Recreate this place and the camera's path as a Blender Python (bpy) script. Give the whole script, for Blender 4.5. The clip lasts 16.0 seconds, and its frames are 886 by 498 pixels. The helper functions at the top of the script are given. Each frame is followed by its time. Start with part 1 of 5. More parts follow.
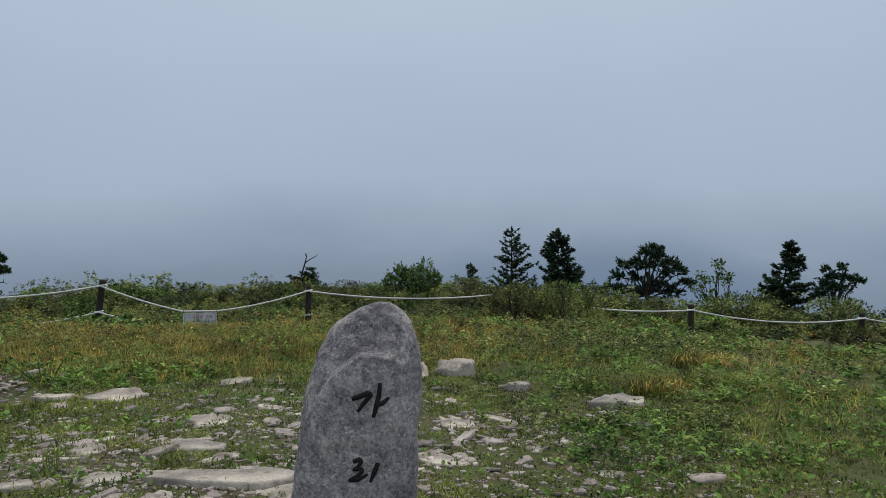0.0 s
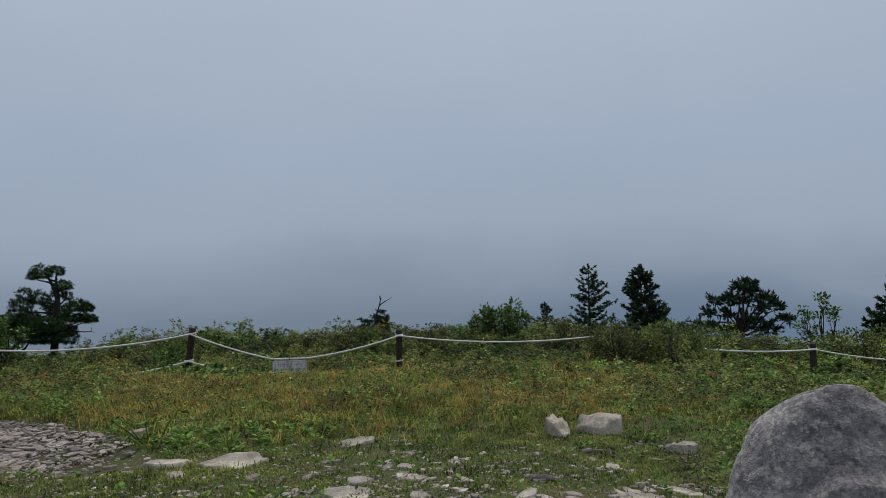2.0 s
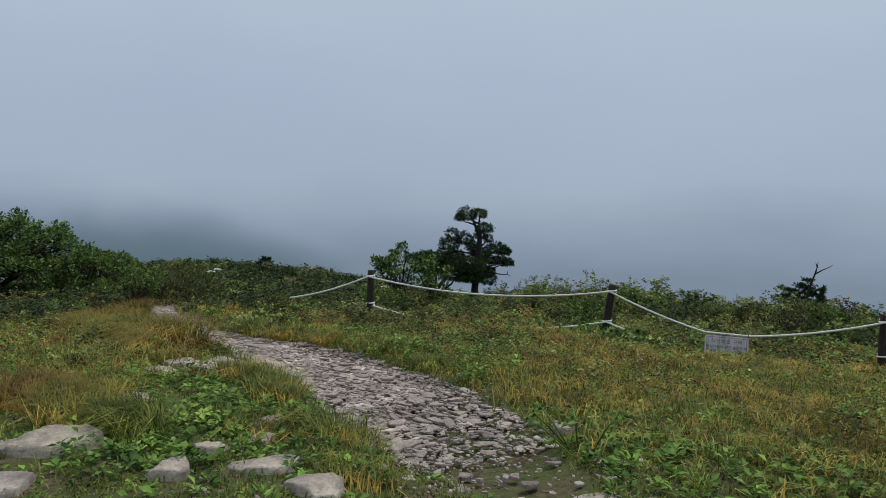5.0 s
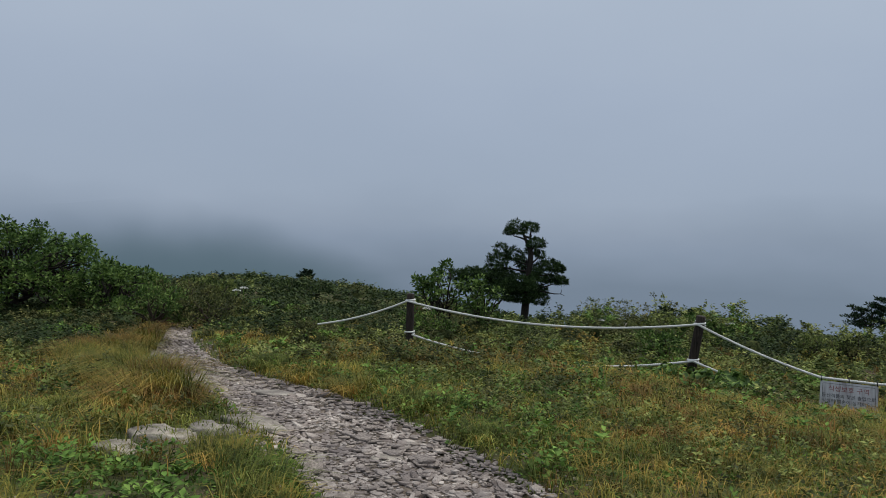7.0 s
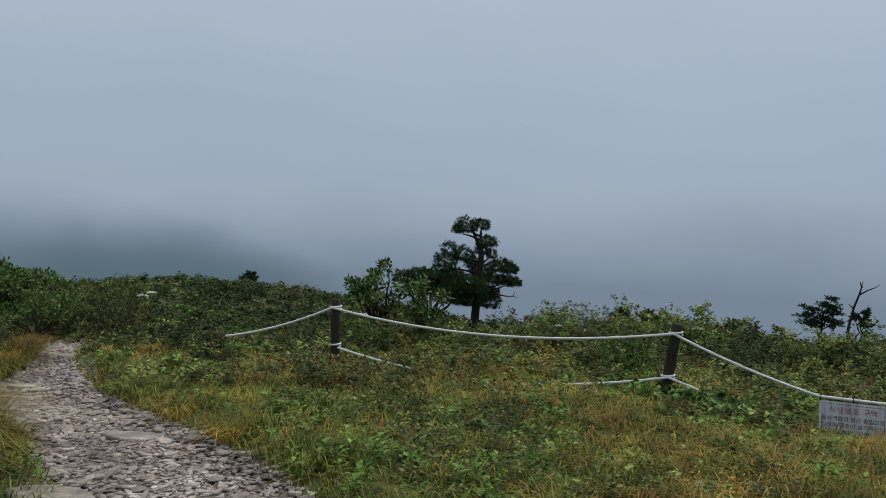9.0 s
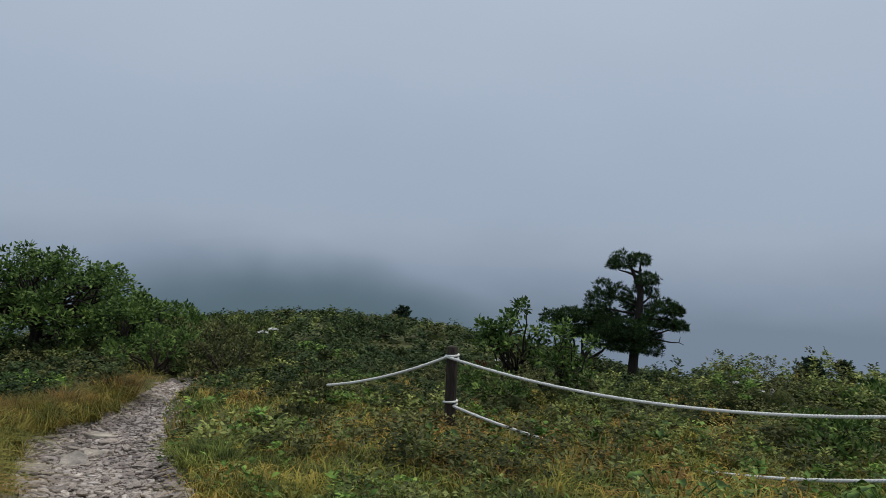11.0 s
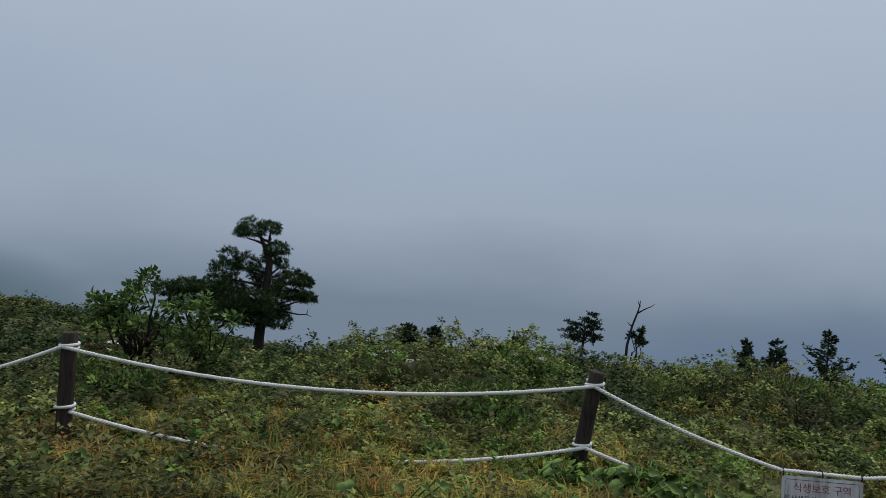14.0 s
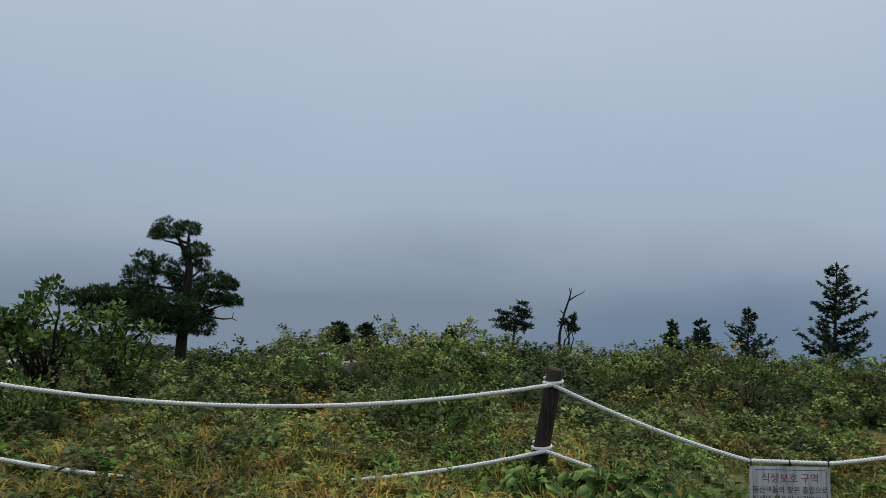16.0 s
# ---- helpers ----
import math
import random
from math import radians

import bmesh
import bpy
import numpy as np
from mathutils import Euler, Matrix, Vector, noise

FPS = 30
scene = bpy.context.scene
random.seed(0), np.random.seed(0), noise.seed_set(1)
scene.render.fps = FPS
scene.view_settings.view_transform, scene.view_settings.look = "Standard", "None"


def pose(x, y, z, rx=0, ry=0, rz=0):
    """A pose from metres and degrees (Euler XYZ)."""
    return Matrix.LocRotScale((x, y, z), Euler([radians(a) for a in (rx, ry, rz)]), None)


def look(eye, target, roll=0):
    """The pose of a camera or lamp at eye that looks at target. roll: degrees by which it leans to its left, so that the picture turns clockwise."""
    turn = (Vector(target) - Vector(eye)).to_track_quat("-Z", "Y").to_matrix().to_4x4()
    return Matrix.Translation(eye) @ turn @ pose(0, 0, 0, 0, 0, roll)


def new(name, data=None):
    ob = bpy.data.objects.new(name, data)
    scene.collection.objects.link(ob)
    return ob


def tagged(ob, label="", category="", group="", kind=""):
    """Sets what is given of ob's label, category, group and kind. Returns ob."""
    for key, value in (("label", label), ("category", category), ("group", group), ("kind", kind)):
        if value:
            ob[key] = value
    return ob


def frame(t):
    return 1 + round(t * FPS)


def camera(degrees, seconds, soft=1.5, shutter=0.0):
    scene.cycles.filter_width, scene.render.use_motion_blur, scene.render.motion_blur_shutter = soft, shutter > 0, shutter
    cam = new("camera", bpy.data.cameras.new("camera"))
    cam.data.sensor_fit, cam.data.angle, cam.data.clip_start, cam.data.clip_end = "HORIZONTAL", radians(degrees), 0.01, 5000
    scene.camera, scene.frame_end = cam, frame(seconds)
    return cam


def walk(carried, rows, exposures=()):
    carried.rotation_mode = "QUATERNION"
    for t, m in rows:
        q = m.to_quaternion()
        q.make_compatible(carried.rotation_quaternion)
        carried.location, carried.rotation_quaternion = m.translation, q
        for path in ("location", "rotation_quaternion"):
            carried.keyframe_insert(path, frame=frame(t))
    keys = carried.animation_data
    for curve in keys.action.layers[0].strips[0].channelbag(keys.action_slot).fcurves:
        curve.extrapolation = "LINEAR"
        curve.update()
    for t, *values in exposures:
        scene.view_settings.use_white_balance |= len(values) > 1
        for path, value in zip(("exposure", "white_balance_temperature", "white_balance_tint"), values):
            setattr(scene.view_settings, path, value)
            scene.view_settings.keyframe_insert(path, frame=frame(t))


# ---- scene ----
cam = camera(63.47, 16.0, soft=0.45)
# seconds, eye x, y, z, yaw, pitch, roll
ROWS = [
    (0.0, 0.0, 0.0, 1.38, 0.28, -1.14, 0.04),
    (0.5, -0.084, 0.155, 1.354, 1.36, -0.63, -0.26),
    (1.0, -0.21, 0.396, 1.392, 1.52, -0.53, -0.44),
    (1.5, -0.438, 0.48, 1.403, 2.37, -0.24, 0.12),
    (2.0, -0.679, 0.713, 1.388, 5.27, 2.12, 1.43),
    (2.5, -0.881, 1.053, 1.427, 9.91, 7.83, 3.92),
    (3.0, -1.196, 1.44, 1.459, 16.9, 6.2, 2.36),
    (3.5, -1.342, 1.809, 1.404, 23.86, 3.73, 0.78),
    (4.0, -1.471, 2.121, 1.375, 29.31, 1.03, -0.52),
    (4.5, -1.731, 2.457, 1.347, 32.86, -1.01, -1.58),
    (5.0, -1.947, 2.673, 1.373, 36.57, -1.82, -2.24),
    (5.2, -2.039, 2.785, 1.36, 37.88, -2.01, -2.27),
    (7.3, -3.359, 4.365, 1.459, 40.06, -0.91, -2.59),
    (7.5, -3.442, 4.503, 1.446, 39.13, -0.68, -2.7),
    (8.0, -3.623, 4.868, 1.441, 36.37, -0.18, -2.56),
    (8.2, -3.727, 5.023, 1.404, 35.18, -0.47, -2.37),
    (10.3, -4.7, 6.9, 1.362, 43.7, -0.3, -2.68),
    (10.5, -4.803, 7.049, 1.366, 45.38, 0.17, -2.76),
    (11.0, -5.067, 7.389, 1.377, 49.11, 1.51, -3.03),
    (11.5, -5.303, 7.714, 1.342, 51.6, 2.46, -3.77),
    (12.0, -5.575, 7.908, 1.356, 51.14, 2.77, -5.13),
    (12.5, -5.927, 8.035, 1.378, 48.38, 3.64, -5.87),
    (13.0, -6.282, 8.123, 1.367, 40.37, 3.81, -5.62),
    (13.5, -6.339, 8.083, 1.355, 29.18, 2.8, -4.93),
    (14.0, -6.365, 8.029, 1.309, 17.76, 1.17, -4.37),
    (14.5, -6.441, 8.11, 1.304, 11.02, -0.06, -3.52),
    (15.0, -6.499, 8.271, 1.301, 8.85, -0.11, -2.99),
    (15.5, -6.526, 8.41, 1.304, 8.24, 0.08, -2.4),
    (16.0, -6.644, 8.517, 1.31, 11.92, 0.99, -2.02),
]
walk(cam, [(t, pose(x, y, z, 90 + pitch, roll, yaw)) for t, x, y, z, yaw, pitch, roll in ROWS],
     exposures=[(0.0, 0.03), (0.8, -0.02), (1.5, -0.12), (2.5, -0.29), (3.0, -0.37), (3.5, -0.35), (4.2, -0.24), (5.0, 0.0), (7.5, -0.15), (8.2, -0.14), (10.5, -0.05), (11.0, -0.1), (11.5, -0.22), (12.0, -0.25), (13.0, -0.28), (13.5, -0.24), (14.2, -0.1), (14.6, 0.03), (15.0, 0.03), (16.0, 0.0)])

# ---- world and sun ----
SUN_EL, SUN_AZ = radians(68), radians(20)
world = bpy.data.worlds.new("cloudy_sky")
scene.world = world
world.use_nodes = True
wt = world.node_tree
wt.nodes.clear()


def wnode(kind, **settings):
    n = wt.nodes.new(kind)
    for key, value in settings.items():
        n.inputs[key].default_value = value
    return n


w_out = wnode("ShaderNodeOutputWorld")
w_sky = wnode("ShaderNodeTexSky")
w_sky.sky_type = "NISHITA"
w_sky.sun_disc = False
w_sky.sun_elevation, w_sky.sun_rotation = SUN_EL, SUN_AZ
w_co = wnode("ShaderNodeTexCoord")
w_sep = wnode("ShaderNodeSeparateXYZ")
wt.links.new(w_co.outputs["Generated"], w_sep.inputs[0])
w_map = wnode("ShaderNodeMapping")
w_map.inputs["Scale"].default_value = (1.0, 1.0, 2.2)
wt.links.new(w_co.outputs["Generated"], w_map.inputs["Vector"])
w_noise = wnode("ShaderNodeTexNoise", Scale=2.3, Detail=4.0, Roughness=0.5)
wt.links.new(w_map.outputs[0], w_noise.inputs["Vector"])
w_lift = wnode("ShaderNodeMath")
w_lift.operation = "MULTIPLY_ADD"
wt.links.new(w_noise.outputs["Fac"], w_lift.inputs[0])
w_lift.inputs[1].default_value = 0.17
wt.links.new(w_sep.outputs["Z"], w_lift.inputs[2])
w_ramp = wnode("ShaderNodeValToRGB")
stops = w_ramp.color_ramp.elements
stops[0].position, stops[0].color = 0.02, (0.20, 0.262, 0.345, 1)
stops[1].position, stops[1].color = 1.0, (1.05, 1.15, 1.25, 1)
for at_pos, col in ((0.075, (0.268, 0.338, 0.445, 1)), (0.15, (0.36, 0.435, 0.555, 1)),
                    (0.28, (0.408, 0.485, 0.61, 1)), (0.5, (0.50, 0.58, 0.69, 1))):
    stops.new(at_pos).color = col
wt.links.new(w_lift.outputs[0], w_ramp.inputs["Fac"])
w_bg = wnode("ShaderNodeBackground", Strength=1.0)
wt.links.new(w_ramp.outputs["Color"], w_bg.inputs["Color"])
w_bg2 = wnode("ShaderNodeBackground", Strength=0.08)
wt.links.new(w_sky.outputs["Color"], w_bg2.inputs["Color"])
w_mix = wnode("ShaderNodeMixShader", Fac=0.06)
wt.links.new(w_bg.outputs[0], w_mix.inputs[1])
wt.links.new(w_bg2.outputs[0], w_mix.inputs[2])
wt.links.new(w_mix.outputs[0], w_out.inputs["Surface"])

sun_data = bpy.data.lights.new("sun", "SUN")
sun_data.energy, sun_data.angle, sun_data.color = 2.1, radians(14), (1.0, 0.95, 0.86)
sun = new("sun", sun_data)
sun.matrix_world = look((4, 11, 29), (0, 0, 0))

# ---- materials ----


class Mat:
    """A principled material with small helpers for its nodes."""

    def __init__(self, name, rough=0.8, metal=0.0, spec=0.3):
        self.mat = bpy.data.materials.new(name)
        self.mat.use_nodes = True
        self.t = self.mat.node_tree
        self.p = self.t.nodes["Principled BSDF"]
        self.p.inputs["Roughness"].default_value = rough
        self.p.inputs["Metallic"].default_value = metal
        self.p.inputs["Specular IOR Level"].default_value = spec
        self.co = self.t.nodes.new("ShaderNodeTexCoord")

    def n(self, kind, **settings):
        node = self.t.nodes.new(kind)
        for key, value in settings.items():
            node.inputs[key].default_value = value
        return node

    def link(self, a, b):
        self.t.links.new(a, b)

    def noise(self, scale, detail=5.0, rough=0.6, stretch=None):
        node = self.n("ShaderNodeTexNoise", Scale=scale, Detail=detail, Roughness=rough)
        vec = self.co.outputs["Object"]
        if stretch:
            m = self.n("ShaderNodeMapping")
            m.inputs["Scale"].default_value = stretch
            self.link(vec, m.inputs["Vector"])
            vec = m.outputs[0]
        self.link(vec, node.inputs["Vector"])
        return node.outputs["Fac"]

    def ramp(self, fac, *stops):
        node = self.n("ShaderNodeValToRGB")
        els = node.color_ramp.elements
        els[0].position, els[0].color = stops[0][0], (*stops[0][1], 1)
        els[1].position, els[1].color = stops[-1][0], (*stops[-1][1], 1)
        for at_pos, col in stops[1:-1]:
            els.new(at_pos).color = (*col, 1)
        self.link(fac, node.inputs["Fac"])
        return node.outputs["Color"]

    def mix(self, fac, a, b, blend="MIX"):
        node = self.n("ShaderNodeMix")
        node.data_type, node.blend_type = "RGBA", blend
        for value, socket in ((fac, node.inputs[0]), (a, node.inputs[6]), (b, node.inputs[7])):
            if isinstance(value, (int, float)):
                socket.default_value = value
            elif isinstance(value, tuple):
                socket.default_value = (*value, 1)
            else:
                self.link(value, socket)
        return node.outputs[2]

    def color(self, socket):
        self.link(socket, self.p.inputs["Base Color"])

    def bump(self, height, strength=0.5, distance=0.01):
        node = self.n("ShaderNodeBump", Strength=strength, Distance=distance)
        self.link(height, node.inputs["Height"])
        self.link(node.outputs[0], self.p.inputs["Normal"])


def leaf_mat(name, shades, patch=0.6, translucent=0.22, rough=0.68, patch_tint=(0.75, 0.8, 0.7)):
    m = Mat(name, rough, spec=0.12)
    rnd = m.n("ShaderNodeNewGeometry").outputs["Random Per Island"]
    steps = [(i / max(1, len(shades) - 1), s) for i, s in enumerate(shades)]
    plant = m.noise(patch * 4 + 3.5, 2)
    tone = m.mix(0.5, rnd, m.ramp(plant, (0.4, (0, 0, 0)), (0.6, (1, 1, 1))))
    base = m.ramp(tone, *steps)
    big = m.ramp(m.noise(patch, 3), (0.38, patch_tint), (0.62, (1.22, 1.16, 1.05)))
    col = m.mix(1.0, base, big, "MULTIPLY")
    mid = m.ramp(m.noise(patch * 5, 3), (0.36, (0.40, 0.46, 0.41)), (0.62, (1.52, 1.44, 1.18)))
    col = m.mix(1.0, col, mid, "MULTIPLY")
    m.color(col)
    tr = m.n("ShaderNodeBsdfTranslucent")
    m.link(col, tr.inputs["Color"])
    mx = m.n("ShaderNodeMixShader", Fac=translucent)
    m.link(m.p.outputs[0], mx.inputs[1])
    m.link(tr.outputs[0], mx.inputs[2])
    m.link(mx.outputs[0], m.t.nodes["Material Output"].inputs["Surface"])
    return m.mat


def rock_mat(name, light, mid, dark, scale=6.0, lichen=None, grain=12, low=0.72, high=1.2, relief=0.85, fleck=0.60):
    m = Mat(name, 0.9, spec=0.2)
    a = m.noise(scale, 8, 0.65)
    col = m.ramp(a, (0.28, dark), (0.5, mid), (0.72, light))
    fine = m.ramp(m.noise(scale * grain, 6, 0.7), (0.32, (low, low, low)), (0.68, (high, high, high)))
    col = m.mix(1.0, col, fine, "MULTIPLY")
    if lichen:
        spot = m.ramp(m.noise(scale * 3.1, 7, 0.6), (fleck, (0, 0, 0)), (fleck + 0.06, (1, 1, 1)))
        col = m.mix(spot, col, lichen)
        blot = m.ramp(m.noise(scale * 0.8, 6, 0.62), (fleck + 0.04, (0, 0, 0)), (fleck + 0.1, (0.7, 0.7, 0.7)))
        col = m.mix(blot, col, lichen)
    rnd = m.n("ShaderNodeObjectInfo").outputs["Random"]
    isl = m.n("ShaderNodeNewGeometry").outputs["Random Per Island"]
    col = m.mix(1.0, col, m.ramp(rnd, (0.0, (0.8, 0.8, 0.82)), (1.0, (1.12, 1.1, 1.06))), "MULTIPLY")
    col = m.mix(1.0, col, m.ramp(isl, (0.0, (0.62, 0.58, 0.57)), (0.6, (0.97, 0.94, 0.92)), (1.0, (1.25, 1.24, 1.22))), "MULTIPLY")
    broad = m.ramp(m.noise(max(1.5, scale * 0.2), 4, 0.55), (0.36, (0.68, 0.67, 0.69)), (0.64, (1.26, 1.25, 1.22)))
    m.color(m.mix(1.0, col, broad, "MULTIPLY"))
    m.bump(m.mix(0.5, a, m.noise(scale * 9, 8, 0.7)), relief, 0.025)
    return m.mat


def soil_mat(name, dark, light, moss):
    m = Mat(name, 0.95, spec=0.15)
    a = m.noise(2.2, 8, 0.65)
    col = m.ramp(m.noise(26, 8, 0.75), (0.38, dark), (0.62, light))
    col = m.mix(1.0, col, m.ramp(m.noise(7, 6, 0.7), (0.38, (0.6, 0.58, 0.55)), (0.62, (1.3, 1.25, 1.2))), "MULTIPLY")
    col = m.mix(m.ramp(a, (0.36, (0, 0, 0)), (0.52, (1, 1, 1))), col, m.ramp(m.noise(55, 6, 0.7), (0.3, tuple(c * 0.5 for c in moss)), (0.7, moss)))
    m.color(col)
    m.bump(m.mix(0.5, m.noise(14, 8, 0.7), m.noise(70, 6, 0.7)), 0.9, 0.03)
    return m.mat


M_SOIL = soil_mat("mossy_soil", (0.042, 0.032, 0.022), (0.165, 0.125, 0.088), (0.088, 0.105, 0.036))
M_PATHSOIL = soil_mat("gravelly_soil", (0.08, 0.062, 0.05), (0.30, 0.25, 0.21), (0.19, 0.155, 0.125))
M_SLATE = rock_mat("pale_slate", (0.56, 0.51, 0.46), (0.385, 0.342, 0.31), (0.18, 0.153, 0.138), 9)
M_ROCK = rock_mat("pale_boulder", (0.54, 0.5, 0.435), (0.375, 0.348, 0.305), (0.19, 0.175, 0.152), 5, (0.23, 0.22, 0.18))
M_STELE = rock_mat("grey_stele_stone", (0.68, 0.665, 0.685), (0.45, 0.442, 0.468), (0.225, 0.22, 0.24), 30, (0.76, 0.75, 0.74), 4.0, 0.6, 1.4, 1.0, 0.55)
M_INK = Mat("black_paint", 0.7).mat
M_INK.node_tree.nodes["Principled BSDF"].inputs["Base Color"].default_value = (0.008, 0.008, 0.009, 1)


def wood_mat(name, dark, light, scale=6.0):
    m = Mat(name, 0.85, spec=0.2)
    g = m.noise(scale, 7, 0.65, (7, 7, 0.7))
    m.color(m.ramp(g, (0.3, dark), (0.7, light)))
    m.bump(g, 0.8, 0.02)
    return m.mat


M_POST = wood_mat("dark_weathered_wood", (0.010, 0.008, 0.007), (0.055, 0.042, 0.034))
M_BARK = wood_mat("dark_bark", (0.008, 0.007, 0.006), (0.045, 0.037, 0.03), 9)
M_DEADWOOD = wood_mat("grey_dead_wood", (0.01, 0.009, 0.008), (0.04, 0.036, 0.032), 9)
M_TWIG = wood_mat("brown_twig", (0.02, 0.014, 0.01), (0.08, 0.06, 0.045), 12)


def rope_mat():
    m = Mat("white_rope_fibre", 0.8, spec=0.2)
    m.color(m.ramp(m.noise(60, 6, 0.7), (0.3, (0.42, 0.42, 0.40)), (0.7, (0.72, 0.72, 0.70))))
    m.bump(m.noise(220, 4, 0.7), 0.5, 0.003)
    return m.mat


M_ROPE = rope_mat()


def plate_mat():
    m = Mat("dull_steel_plate", 0.5, 0.0, 0.5)
    st = m.noise(3.0, 6, 0.6, (5, 1, 0.6))
    m.color(m.ramp(st, (0.36, (0.24, 0.22, 0.23)), (0.5, (0.42, 0.42, 0.44)), (0.7, (0.52, 0.52, 0.54))))
    return m.mat


def plain_mat(name, col, rough=0.6):
    m = Mat(name, rough)
    m.color(m.ramp(m.noise(25, 4), (0.3, tuple(c * 0.75 for c in col)), (0.7, col)))
    return m.mat


M_PLATE = plate_mat()
M_RED = plain_mat("faded_red_paint", (0.26, 0.075, 0.075))
M_BLACK = plain_mat("faded_black_paint", (0.035, 0.035, 0.04))
M_TIE = plain_mat("black_plastic", (0.012, 0.012, 0.012))
M_WHITE_FLOWER = plain_mat("white_petals", (0.75, 0.75, 0.72))

L_GRASS = leaf_mat("green_grass_blades", [(0.04, 0.056, 0.017), (0.118, 0.148, 0.04), (0.205, 0.23, 0.07)], 0.5)
L_STRAW = leaf_mat("yellow_autumn_grass", [(0.042, 0.05, 0.017), (0.118, 0.118, 0.036), (0.24, 0.20, 0.062), (0.295, 0.205, 0.067), (0.25, 0.138, 0.05)], 0.4, patch_tint=(0.65, 0.85, 0.6))
L_RUST = leaf_mat("rusty_autumn_grass", [(0.07, 0.047, 0.018), (0.18, 0.116, 0.042), (0.235, 0.135, 0.052)], 0.5)
L_WEED = leaf_mat("broad_green_leaves", [(0.034, 0.07, 0.022), (0.10, 0.185, 0.05), (0.185, 0.29, 0.085)], 0.7)
L_SHRUB = leaf_mat("shrub_leaves", [(0.03, 0.05, 0.021), (0.092, 0.124, 0.047), (0.18, 0.215, 0.083), (0.275, 0.305, 0.135)], 0.35)
L_DARK = leaf_mat("dark_shrub_leaves", [(0.03, 0.038, 0.02), (0.078, 0.09, 0.042), (0.168, 0.17, 0.085)], 0.5)
L_OAK = leaf_mat("oak_leaves", [(0.022, 0.048, 0.015), (0.07, 0.125, 0.04), (0.165, 0.24, 0.085)], 0.8)
L_AZALEA = leaf_mat("dark_azalea_leaves", [(0.012, 0.024, 0.013), (0.036, 0.058, 0.028), (0.08, 0.112, 0.05)], 0.6)
L_PINE = leaf_mat("pine_needles", [(0.016, 0.034, 0.018), (0.032, 0.06, 0.028), (0.058, 0.098, 0.038)], 1.0, 0.15)
L_FIR = leaf_mat("fir_needles", [(0.016, 0.034, 0.027), (0.032, 0.058, 0.043), (0.056, 0.085, 0.06)], 1.0, 0.12)
# near-black green: the shade inside the bushes is painted into this colour
M_CORE_SHADE = leaf_mat("shaded_shrub_core", [(0.012, 0.018, 0.007), (0.04, 0.05, 0.018)], 6.0, 0.0, 1.0)
L_RED = leaf_mat("reddish_leaves", [(0.10, 0.03, 0.02), (0.16, 0.06, 0.035)], 1.0)

# ---- building helpers ----
rng = np.random.default_rng(7)


def mesh_of(name, verts, tris, mat=None, smooth=False):
    """A mesh from arrays of places and triangles."""
    v = np.ascontiguousarray(verts, dtype=np.float32).reshape(-1, 3)
    f = np.ascontiguousarray(tris, dtype=np.int32).reshape(-1, 3)
    me = bpy.data.meshes.new(name)
    me.vertices.add(len(v))
    me.vertices.foreach_set("co", v.ravel())
    me.loops.add(f.size)
    me.loops.foreach_set("vertex_index", f.ravel())
    me.polygons.add(len(f))
    me.polygons.foreach_set("loop_start", np.arange(0, f.size, 3, dtype=np.int32))
    if smooth:
        me.polygons.foreach_set("use_smooth", np.ones(len(f), dtype=bool))
    if mat:
        me.materials.append(mat)
    me.update(calc_edges=True)
    return me


def child(name, me, parent, label=""):
    ob = new(name, me)
    ob.parent = parent
    return tagged(ob, label)


def thing(name, x, y, z, label, category, group=""):
    ob = new(name)
    ob.location = (x, y, z)
    ob.empty_display_size = 0.1
    return tagged(ob, label, category, group)


def unit(a):
    return a / np.maximum(np.linalg.norm(a, axis=-1, keepdims=True), 1e-9)


def leaf_mesh(P, A, N, L, W, fold=0.18):
    """Folded leaves of two triangles each, at places P, growing along A, facing N."""
    n = len(P)
    L, W = np.broadcast_to(L, n)[:, None], np.broadcast_to(W, n)[:, None]
    A = unit(A)
    S = unit(np.cross(A, N))
    U = np.cross(S, A)
    v = np.stack([P, P + A * L * 0.45 + S * W / 2 + U * W * fold, P + A * L, P + A * L * 0.45 - S * W / 2 + U * W * fold], 1)
    k = np.arange(n)[:, None] * 4
    return v.reshape(-1, 3), np.concatenate([k + [0, 1, 2], k + [0, 2, 3]], 1).reshape(-1, 3)


def blade_mesh(P, D, H, W, bend):
    """Grass blades of three triangles, leaning over along D."""
    n = len(P)
    D = unit(np.c_[D, np.zeros(n)])
    H, W, bend = (np.broadcast_to(a, n)[:, None] for a in (H, W, bend))
    S = np.stack([-D[:, 1], D[:, 0], np.zeros(n)], 1) * W / 2
    Z = np.array([0, 0, 1.0])
    m = P + Z * H * 0.6 + D * H * bend * 0.35
    tip = P + Z * H * (1.0 - 0.35 * bend) + D * H * bend
    v = np.stack([P - S, P + S, m + S * 0.8, m - S * 0.8, tip], 1)
    k = np.arange(n)[:, None] * 5
    return v.reshape(-1, 3), np.concatenate([k + [0, 1, 2], k + [0, 2, 3], k + [3, 2, 4]], 1).reshape(-1, 3)


def join(*meshes):
    vs, fs, n = [], [], 0
    for v, f in meshes:
        vs.append(v)
        fs.append(f + n)
        n += len(v)
    return np.concatenate(vs), np.concatenate(fs)


